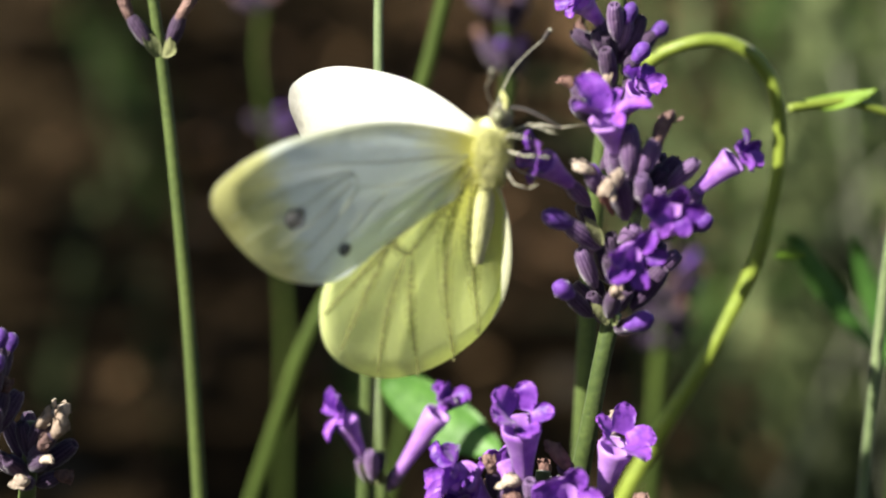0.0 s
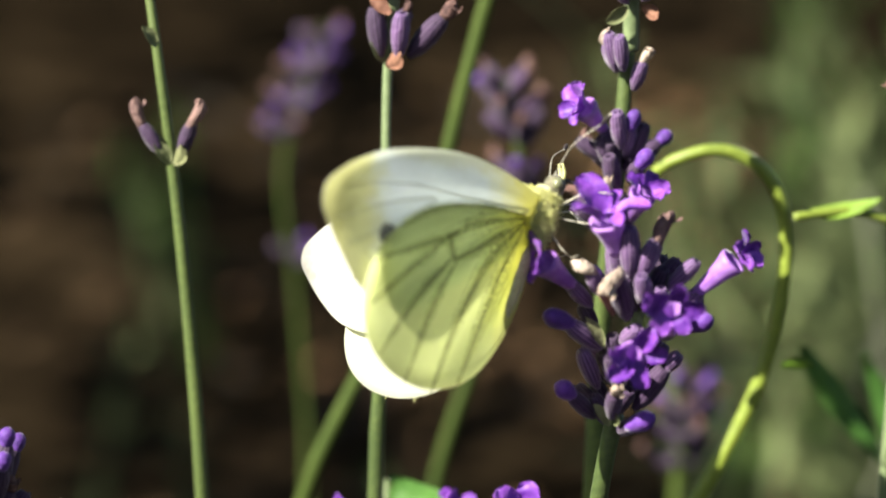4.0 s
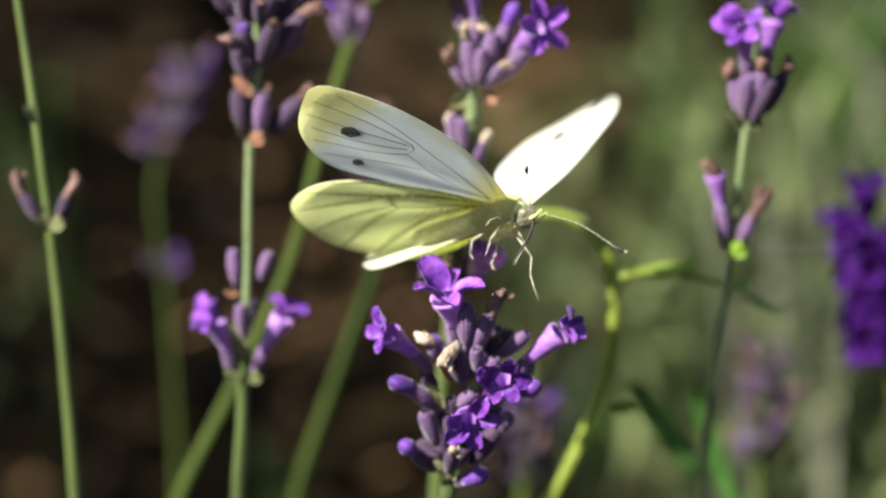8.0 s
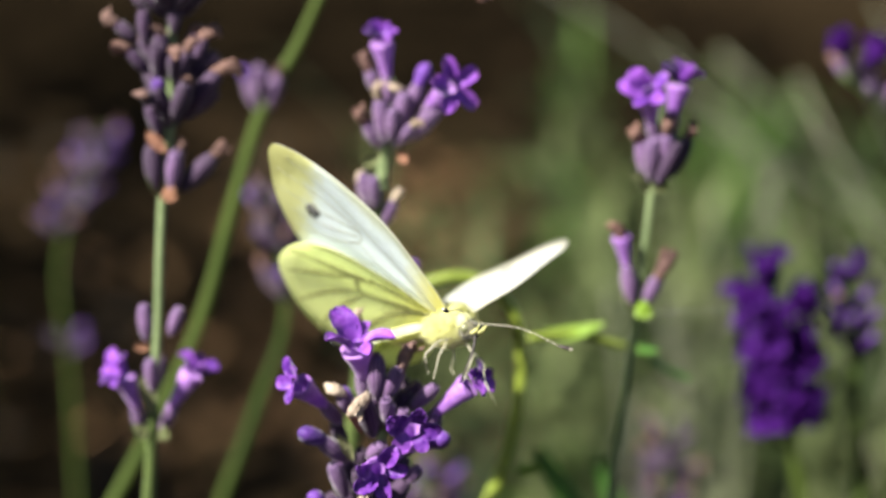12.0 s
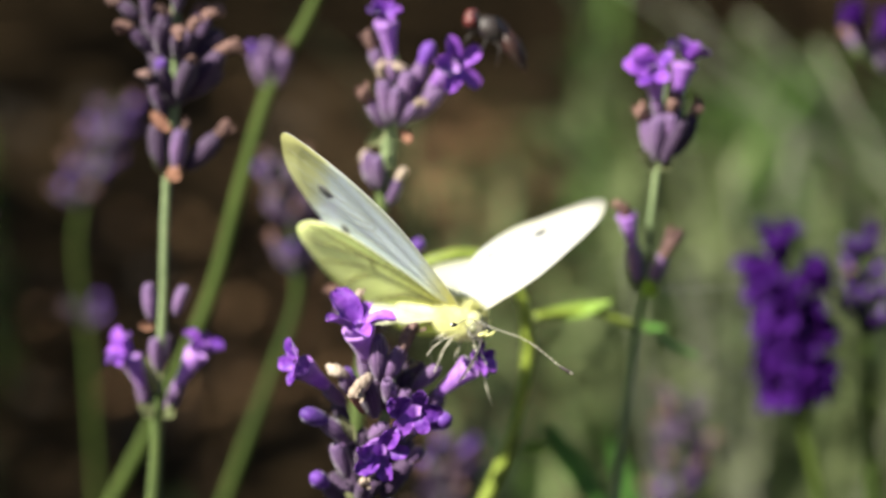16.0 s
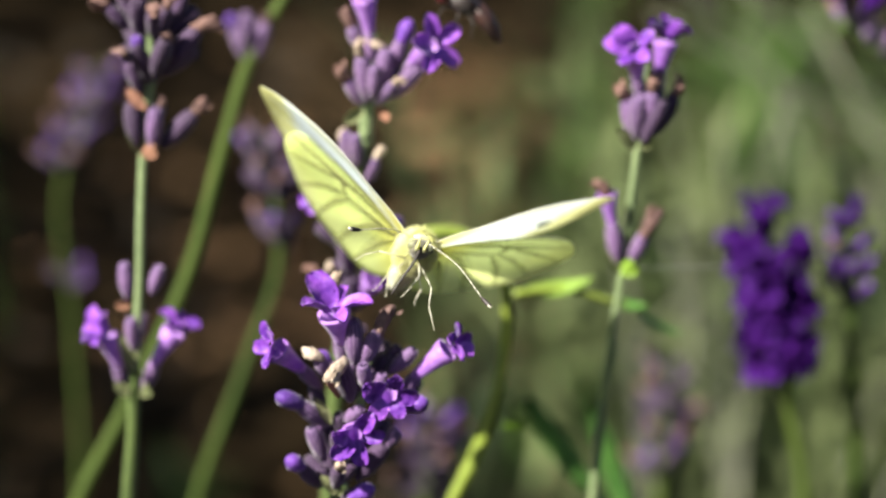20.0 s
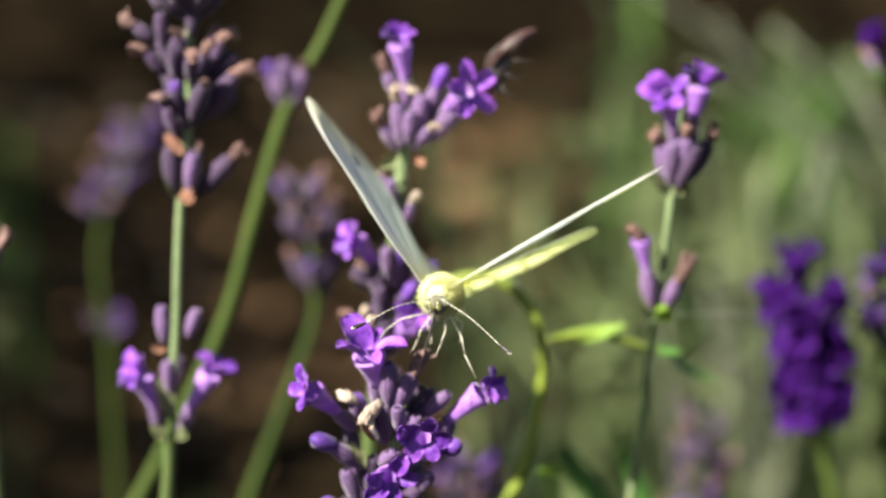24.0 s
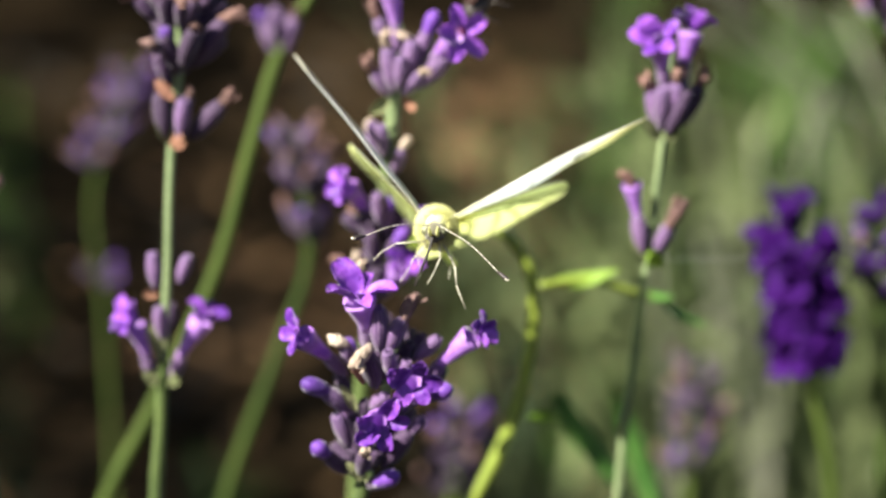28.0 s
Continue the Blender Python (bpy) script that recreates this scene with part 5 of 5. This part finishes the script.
def add_spot(bm, u, v, r, side, flutes, off, seed):
    rng = random.Random(seed)
    ring = []
    for k in range(14):
        a = 2 * math.pi * k / 14
        rr = r * rng.uniform(.8, 1.15)
        ring.append((u + rr * math.cos(a) * 1.15, v + rr * math.sin(a)))
    lo = [bm.verts.new(Vector((q[1], side * q[0], wing_height(q[0], q[1], flutes) + off)) * MM) for q in ring]
    hi = [bm.verts.new(Vector((q[1], side * q[0], wing_height(q[0], q[1], flutes) + off + (0.012 if off > 0 else -0.012))) * MM) for q in ring]
    bm.faces.new(hi)
    bm.faces.new(lo[::-1])
    for k in range(14):
        j = (k + 1) % 14
        bm.faces.new((lo[k], lo[j], hi[j], hi[k]))
    return bm


# veins: lines from the joint to the rim (u, v in mm)
FORE_VEINS = (((0.5, .1), (7, 4.6), (14, 9.6), (20.5, 12.6)), ((11, 6.6), (16, 8.6), (22.4, 10.2)), ((11, 6.2), (16, 6.6), (22.4, 7.6)), ((11.2, 5.4), (16, 4.8), (21.5, 5)),
              ((11, 4.6), (15, 3.2), (20.6, 2.4)), ((9, 2.4), (14, 1.2), (19, 0.2)), ((.5, 0), (6, 1.4), (11, 4.6)), ((11, 6.6), (10.6, 5.6), (11, 4.6)))
HIND_VEINS = (((0.52, 0), (6.19, -0.62), (12.38, -2.47), (16.5, -5.37)), ((0.52, -0.31), (6.19, -2.27), (9.8, -4.34), (18.15, -8.66)), ((9.8, -4.34), (13.41, -8.04), (17.74, -12.79)), ((8.87, -6.19), (11.86, -10.52), (15.06, -16.91)),
              ((8.25, -6.6), (9.9, -11.35), (11.35, -18.98)), ((0.41, -0.62), (4.13, -5.57), (5.98, -10.72), (7.43, -19.19)), ((0.31, -0.82), (2.06, -6.19), (3.09, -11.35), (4.34, -17.53)), ((9.8, -4.34), (9.49, -5.37), (8.25, -6.6)), ((0.41, -0.52), (5.16, -4.13), (8.56, -6.4)))


def build_butterfly():
    fly = tagged(new("butterfly", None), "pale yellow-and-white butterfly feeding on lavender", "butterfly")
    # body along x, head at +x
    to_x = Matrix.Rotation(radians(90), 4, "Y")
    part("thorax", add_revolved(bmesh.new(), [(-3.4, .6), (-2.6, 1.15), (-1, 1.5), (.8, 1.6), (2.2, 1.3), (3.0, .7)], 16, .02, 5, .05, 1, to_x), BODY, fly)
    part("abdomen", add_revolved(bmesh.new(), [(-13.5, .25), (-12.6, .85), (-11, 1.2), (-9, 1.42), (-7, 1.5), (-5, 1.42), (-3.4, 1.2), (-2.4, .8)], 16, .03, 8, .03, 2,
                                 pose(0, 0, .0002, 0, 0, 0) @ to_x), BODY, fly)
    head = part("head", add_revolved(bmesh.new(), [(2.2, .6), (2.8, 1.0), (3.5, 1.1), (4.2, .85), (4.6, .35)], 14, .02, 5, .05, 3, pose(0, 0, -.0009) @ to_x), HEAD, fly)
    for s in (-1, 1):
        part("eye", add_revolved(bmesh.new(), [(-.6, .2), (-.36, .5), (0, .64), (.36, .5), (.6, .2)], 14, 0, 1, 0, 1, pose(.0036, s * .0008, -.0008, 0, 25, s * 20)), EYE, head)
        part("palp", add_tube(bmesh.new(), [Vector((4.0, s * .35, -1.4)) * MM, Vector((5.0, s * .4, -1.2)) * MM, Vector((5.8, s * .45, -.7)) * MM], [.00024, .0002, .00008], 6), FUR, head)
    feelers = []
    for s, tip in ((1, Vector((7.7, 7.3, -5.3))), (-1, Vector((8.7, -7.0, -2.6)))):
        base = Vector((4.2, s * .5, -.3))
        rod = add_tube(bmesh.new(), [base * MM, (base.lerp(tip, .5) + Vector((.5, 0, .5))) * MM, tip * MM], [.000055, .000045, .000055], 6, 0, 14)
        # pale and dark rings
        for i, f in enumerate(rod.faces):
            f.material_index = (i // 6) % 2
        feeler = part("antenna", rod, (ANTENNA, LEG), head)
        feelers.append(feeler)
        club = add_revolved(bmesh.new(), [(0, .10), (.5, .20), (1.1, .24), (1.3, .23), (1.6, .17), (1.7, .08)], 8, 0, 1, 0, 1, along(tip - (tip - base).normalized() * .3, tip + (tip - base)))
        for f in list(club.faces)[-14:]:
            f.material_index = 1
        part("club", club, (DARK, LEG), feeler, "dark antenna club with a pale end")
    part("proboscis", add_tube(bmesh.new(), [Vector(q) * MM for q in ((4.4, 0, -1.4), (4.5, -.4, -3.2), (4.1, -1.1, -5.2), (3.6, -1.6, -6.8))], [.00018, .00015, .00012, .00008], 6), DARK, head)
    rng = random.Random(8)
    for name, count, lo, hi, size in (("thorax_fur", 4200, -3.4, 2.5, 1.25), ("head_fur", 220, 2.4, 4.2, .4)):
        bm = bmesh.new()
        for k in range(count):
            x = rng.uniform(lo, hi)
            a = rng.uniform(0, 2 * math.pi)
            r = 1.38 * math.sqrt(max(.05, 1 - ((x + .2) / 3.6) ** 2)) if name == "thorax_fur" else .85
            n = Vector((rng.uniform(-.5, .3), math.sin(a), math.cos(a))).normalized()
            q = Vector((x, r * math.sin(a), r * math.cos(a) - (.9 if name == "head_fur" else 0)))
            add_tube(bm, [q * MM, (q + n * size * rng.uniform(.5, 1.1)) * MM], [.000034, .00001], 3, 0, 1)
        part(name, bm, FUR if name == "thorax_fur" else HEAD, fly if name == "thorax_fur" else head, "pale yellow fur" if name == "thorax_fur" else "dark grey bristles")
    # six legs of thigh, shin and foot: hip, knee, ankle, toe
    for hip, knee, ankle, toe in (((1.0, .9, -1.9), (2.4, 2.4, -4.3), (2.2, 2.7, -6.3), (2.6, 3.9, -8.8)), ((1.6, -1.0, -1.7), (3.0, -4.0, -2.4), (3.4, -5.4, -3.4), (3.6, -6.2, -4.4)),
                                  ((1.8, .5, -1.9), (2.8, .8, -3.6), (2.6, .2, -5.2), (2.6, -.4, -6.4)), ((.4, -.9, -1.8), (.6, -2.2, -3.6), (.9, -2.8, -5.2), (1.2, -3.4, -6.2)),
                                  ((-1.2, .9, -1.8), (-2.4, 1.9, -3.0), (-2.6, 1.6, -4.4), (-2.0, 1.6, -5.2)), ((-1.2, -.9, -1.8), (-2.4, -1.9, -3.0), (-2.8, -1.6, -4.4), (-2.2, -1.6, -5.2))):
        hip, knee, ankle, toe = (Vector(q) * MM for q in (hip, knee, ankle, toe))
        leg = part("leg", add_tube(bmesh.new(), [hip, knee], [.00009, .000065], 6, 0, 2), LEG, fly)
        part("shin", add_tube(bmesh.new(), [knee, ankle], [.000065, .00005], 6, 0, 2), LEG, leg)
        part("foot", add_tube(bmesh.new(), [ankle, toe], [.00005, .00003], 6, 0, 2), LEG, leg)
    wings = {}
    for s, side in ((1, "left"), (-1, "right")):
        fore = part("forewing", add_wing(bmesh.new(), FORE, s, 17), (FW_TOP, FW_UNDER), fly, "white forewing with grey tip and dark spot")
        hind = part("hindwing", add_wing(bmesh.new(), HIND, s, 15), (HW_TOP, HW_UNDER), fly, "hindwing, pale yellow beneath with dusky veins")
        for k, v in enumerate(FORE_VEINS):
            part("vein", add_strip(bmesh.new(), v, (.16, .11, .07), s, 17, -.06), VEIN, fore)
        for k, v in enumerate(HIND_VEINS):
            part("vein", add_strip(bmesh.new(), v, (.10, .9, .6, .2) if k in (1, 5, 8) else (.08, .55, .4, .15), s, 15, -.075), DUST, hind)
            part("vein_bloom", add_strip(bmesh.new(), v, (.2, 2.2, 1.7, .4) if k in (1, 5, 6, 8) else (.15, 1.4, 1.1, .3), s, 15, -.055), DUST_THIN, hind, "faint grey dusting beside a vein")
        for u, v, r in ((17.5, 6.2, .95), (15.2, .2, .6)):
            part("spot", add_spot(bmesh.new(), u, v, r, s, 17, -.055, 3), SPOT, fore, "dark grey wing spot")
            part("spot", add_spot(bmesh.new(), u, v, r * 1.1, s, 17, .055, 4), SPOT, fore, "dark grey wing spot")
        wings[side] = (fore, hind)
    return fly, wings, feelers


# ---- fly ----
def build_fly():
    bug = tagged(new("fly", None), "small dark fly with red eyes and folded wings", "fly")
    to_x = Matrix.Rotation(radians(90), 4, "Y")
    part("thorax", add_revolved(bmesh.new(), [(-1.4, .5), (-.9, .95), (0, 1.1), (.9, .9), (1.3, .4)], 12, 0, 1, .04, 1, to_x), DARK, bug)
    part("abdomen", add_revolved(bmesh.new(), [(-4.6, .15), (-4, .7), (-3, 1.0), (-2, .95), (-1.1, .5)], 12, .03, 6, .03, 2, to_x), FLY_RED, bug)
    head = part("head", add_revolved(bmesh.new(), [(1.1, .4), (1.5, .8), (2.0, .85), (2.4, .4)], 12, 0, 1, .03, 3, to_x), DARK, bug)
    for s in (-1, 1):
        part("eye", add_revolved(bmesh.new(), [(-.65, .2), (-.35, .55), (0, .68), (.35, .55), (.65, .2)], 12, 0, 1, 0, 1, pose(.0019, s * .0006, .0002)), FLY_EYE, head)
        part("wing", add_blade(bmesh.new(), 4.6, 1.7, .15, .05, .05, pose(-.0002, s * .0006, .0010, 0, -100, 0) @ pose(0, 0, 0, s * 14, 0, 0), 6, 4), FLY_WING, bug)
        for x in (.8, 0, -.8):
            part("leg", add_tube(bmesh.new(), [Vector(q) * MM for q in ((x, s * .6, -.7), (x * 1.8, s * 1.6, -.4), (x * 2.3, s * 2.0, -2.0))], [.0001, .00009, .00005], 5, 0, 3), DARK, bug)
    for piece in bug.children_recursive:
        piece.data.transform(Matrix.Scale(1.28, 4))
        # the hind body hangs down in a curve
        for v in piece.data.vertices:
            v.co.z -= 85 * min(0, v.co.x) ** 2
    return bug


butterfly, butterfly_wings, butterfly_feelers = build_butterfly()
fly = build_fly()


def motions():
    rows = [
        (0, -0.01088, -0.00615, 0.33455, 30.7, -81.6, -38.4, 59, 69, -35, -21, -5, -11),
        (0.3, -0.01204, -0.00425, 0.33779, 13.7, -79.0, -11.7, 86, 77, -37, -17, -7, -6),
        (0.7, -0.00574, -0.00235, 0.33932, -9.5, -53.0, 35.6, 113, 61, -41, -4, -7, 1),
        (1, -0.00704, 0.00033, 0.34031, -1.6, -69.5, 34.5, 80, 39, -33, 4, -7, 7),
        (1.5, -0.00699, -0.00087, 0.33796, -23.5, -63.8, 49.7, 70, 21, -41, -8, -3, 7),
        (2, -0.00732, -0.00185, 0.33784, -26.6, -62.7, 58.5, 72, 15, -45, -6, 2, 6),
        (2.5, -0.00744, -0.00159, 0.33734, -24.3, -62.1, 53.8, 71, 17, -46, -7, 2, 5),
        (4.5, -0.00599, -0.00030, 0.33675, -25.2, -55.5, 46.4, 62, 29, -50, -9, 3, 6),
        (5, -0.00557, 0.00059, 0.33654, -23.4, -52.3, 43.4, 58, 29, -48, -10, 3, 6),
        (5.5, -0.00532, 0.00009, 0.33625, -24.0, -52.5, 47.4, 63, 32, -48, -6, 1, 6),
        (6, -0.00581, -0.00069, 0.33696, -17.3, -53.2, 43.7, 60, 23, -47, -7, 1, 6),
        (6.5, -0.00680, 0.00011, 0.34022, -8.7, -67.8, 44.6, 72, 44, -35, -11, 6, 10),
        (7, -0.00541, 0.00056, 0.34305, 11.1, -59.4, 18.0, 56, 37, -27, -3, 9, 13),
        (7.5, -0.00061, -0.00141, 0.34619, 14.7, -40.7, -48.5, 86, 92, -46, -27, 3, 11),
        (7.8, 0.00263, -0.00115, 0.34605, -26.2, -17.9, -15.8, 25, 68, -43, -46, 1, 8),
        (8, 0.00671, -0.00225, 0.34517, -32.4, -19.6, -38.8, 4, 47, -32, -30, 1, 9),
        (8.5, 0.00670, -0.00223, 0.34211, -21.3, -4.9, -45.5, 25, 27, -36, -32, -0, 7),
        (9, 0.01015, -0.00346, 0.33789, -9.6, -13.9, -55.4, 48, 20, -39, -19, 3, 6),
        (9.5, 0.01018, -0.00256, 0.33868, -10.8, -7.2, -52.9, 47, 18, -48, -27, 3, 7),
        (10.5, 0.01078, -0.00239, 0.33961, -10.5, -14.3, -54.3, 45, 23, -50, -27, 5, 7),
        (11, 0.01076, -0.00241, 0.33905, -11.5, -17.7, -57.2, 46, 28, -53, -25, 6, 7),
        (12, 0.01084, -0.00217, 0.33894, -10.4, -16.7, -56.7, 46, 23, -53, -26, 6, 7),
        (13, 0.01053, -0.00183, 0.33838, -8.2, -15.6, -57.0, 46, 22, -51, -26, 6, 7),
        (13.5, 0.01018, -0.00189, 0.33832, -8.8, -17.1, -56.4, 45, 24, -51, -25, 6, 7),
        (15.5, 0.01055, -0.00184, 0.33818, -14.0, -13.5, -53.9, 36, 28, -48, -26, 5, 7),
        (16, 0.01182, -0.00144, 0.33735, -14.0, -5.2, -58.7, 36, 31, -47, -29, 3, 7),
        (17, 0.01221, -0.00173, 0.33687, -17.6, -5.5, -60.4, 31, 35, -48, -24, 4, 7),
        (17.5, 0.01215, -0.00334, 0.33717, -17.1, -19.7, -53.7, 35, 37, -35, -12, -1, 0),
        (17.8, 0.01147, -0.00347, 0.34068, -7.4, -34.2, -69.8, 47, 44, -35, -3, -2, -4),
        (18, 0.00943, -0.00441, 0.34178, -17.1, -56.7, -79.8, 40, 44, -19, 17, -4, -6),
        (18.3, 0.00775, -0.00433, 0.34347, -10.0, -55.8, -83.4, 60, 54, -25, 2, -1, -4),
        (18.5, 0.00796, -0.00391, 0.34258, -9.0, -45.1, -78.4, 39, 26, -31, -9, 0, -2),
        (19, 0.00888, -0.00363, 0.34276, 5.9, -31.2, -83.8, 74, 21, -41, -5, 6, 2),
        (19.5, 0.00863, -0.00321, 0.34385, -4.1, -34.1, -80.5, 30, -7, -53, -7, 3, 5),
        (19.8, 0.00844, -0.00326, 0.34353, -13.2, -33.5, -80.1, 31, 4, -53, -4, 1, 7),
        (20, 0.00925, -0.00337, 0.34343, -21.1, -30.7, -79.0, 39, 29, -50, 0, -2, 9),
        (20.5, 0.00954, -0.00327, 0.34375, -16.7, -27.8, -82.7, 37, 21, -50, -2, -2, 8),
        (22.5, 0.00895, -0.00334, 0.34256, -3.8, -22.9, -88.6, 53, 35, -44, -5, 5, 7),
        (23, 0.00865, -0.00331, 0.34349, -1.0, -25.2, -94.2, 45, 16, -44, -15, 6, 7),
        (23.5, 0.00855, -0.00305, 0.34313, -0.1, -18.2, -94.2, 48, 22, -44, -16, 4, 5),
        (24, 0.00827, -0.00294, 0.34317, 3.6, -12.4, -99.4, 52, 25, -44, -16, 5, 4),
        (25, 0.00853, -0.00288, 0.34353, -3.6, -16.3, -93.5, 47, 36, -45, -20, 5, 2),
        (25.5, 0.00793, -0.00315, 0.34310, -8.6, -21.1, -87.3, 48, 39, -43, -14, 3, 4),
        (26, 0.00898, -0.00329, 0.34446, -9.1, -30.7, -89.6, 48, 38, -45, -21, -1, 3),
        (26.5, 0.00876, -0.00316, 0.34433, -9.7, -24.6, -87.8, 44, 39, -47, -19, 1, 4),
        (27, 0.00869, -0.00304, 0.34400, -10.7, -18.8, -90.3, 41, 40, -47, -18, 2, 4),
        (28, 0.00882, -0.00289, 0.34449, -3.1, -19.7, -93.8, 45, 31, -49, -22, 3, 3),
    ]
    walk(butterfly, [(r[0], pose(*r[1:7])) for r in rows])
    for side, s in (("left", 1), ("right", -1)):
        fore, hind = butterfly_wings[side]
        stroke = 8 if s > 0 else 7
        joint = Vector((0, s * 1.6, 1.2)) * MM
        walk(fore, [(r[0], Matrix.Translation(joint) @ pose(0, 0, 0, s * (r[stroke] + r[stroke + 4])) @ pose(0, 0, 0, 0, 4.5 if r[0] > 17.9 else 0, 0) @ pose(0, 0, 0, 0, 0, -s * r[9])) for r in rows])
        walk(hind, [(r[0], Matrix.Translation(joint + Vector((-.8, 0, -.12)) * MM) @ pose(0, 0, 0, s * r[stroke]) @ pose(0, 0, 0, 0, 0, -s * r[10])) for r in rows])
    brow = Matrix.Translation(Vector((4.2, 0, -.3)) * MM)
    for feeler in butterfly_feelers:
        walk(feeler, [(t, brow @ pose(0, 0, 0, 0, lift, 0) @ brow.inverted()) for t, lift in ((0, -24), (6.2, -24), (8, -30), (13.5, -28), (16.5, -24), (17.5, -20), (19, 4), (28, 0))])
    walk(fly, [
        (0, pose(0.00336, 0.01900, 0.37838, -20, 0, 0)),
        (9, pose(0.00080, 0.01900, 0.37272, -20, 0, 0)),
        (10, pose(0.00163, 0.01900, 0.37236, -20, -8, 0)),
        (10.5, pose(0.00318, 0.01900, 0.37259, -20, -8, 0)),
        (11, pose(0.00331, 0.01900, 0.37218, -20, -8, 0)),
        (11.5, pose(0.00390, 0.01900, 0.37331, -20, -5, 0)),
        (11.8, pose(0.00766, 0.01900, 0.37726, -20, -10, 60)),
        (12.1, pose(0.01545, 0.01900, 0.37717, -20, -15, 120)),
        (12.4, pose(0.01667, 0.01900, 0.37307, -20, -20, 180)),
        (12.6, pose(0.01570, 0.01900, 0.36934, -20, -30, 180)),
        (13, pose(0.01527, 0.01900, 0.36624, -20, -28, 180)),
        (13.5, pose(0.01605, 0.01900, 0.36591, -20, -45, 180)),
        (15.5, pose(0.01550, 0.01900, 0.36703, -20, -20, 180)),
        (16.5, pose(0.01569, 0.01900, 0.36716, -20, -25, 180)),
        (17.5, pose(0.01538, 0.01900, 0.36678, -20, -20, 180)),
        (19, pose(0.01524, 0.01900, 0.36687, -20, -20, 180)),
        (20.5, pose(0.01456, 0.01900, 0.36782, -20, -20, 180)),
        (22.5, pose(0.01404, 0.01900, 0.36519, -20, 54, 180)),
        (23, pose(0.01435, 0.01900, 0.36508, -20, 74, 180)),
        (24, pose(0.01488, 0.01900, 0.36509, -20, 74, 180)),
        (25, pose(0.01381, 0.01900, 0.36622, -20, 74, 180)),
        (26, pose(0.01373, 0.01900, 0.36624, -20, 64, 180)),
        (27, pose(0.01372, 0.01900, 0.36593, -20, 64, 180)),
        (28, pose(0.01336, 0.01900, 0.36569, -20, 64, 180)),
    ])


motions()
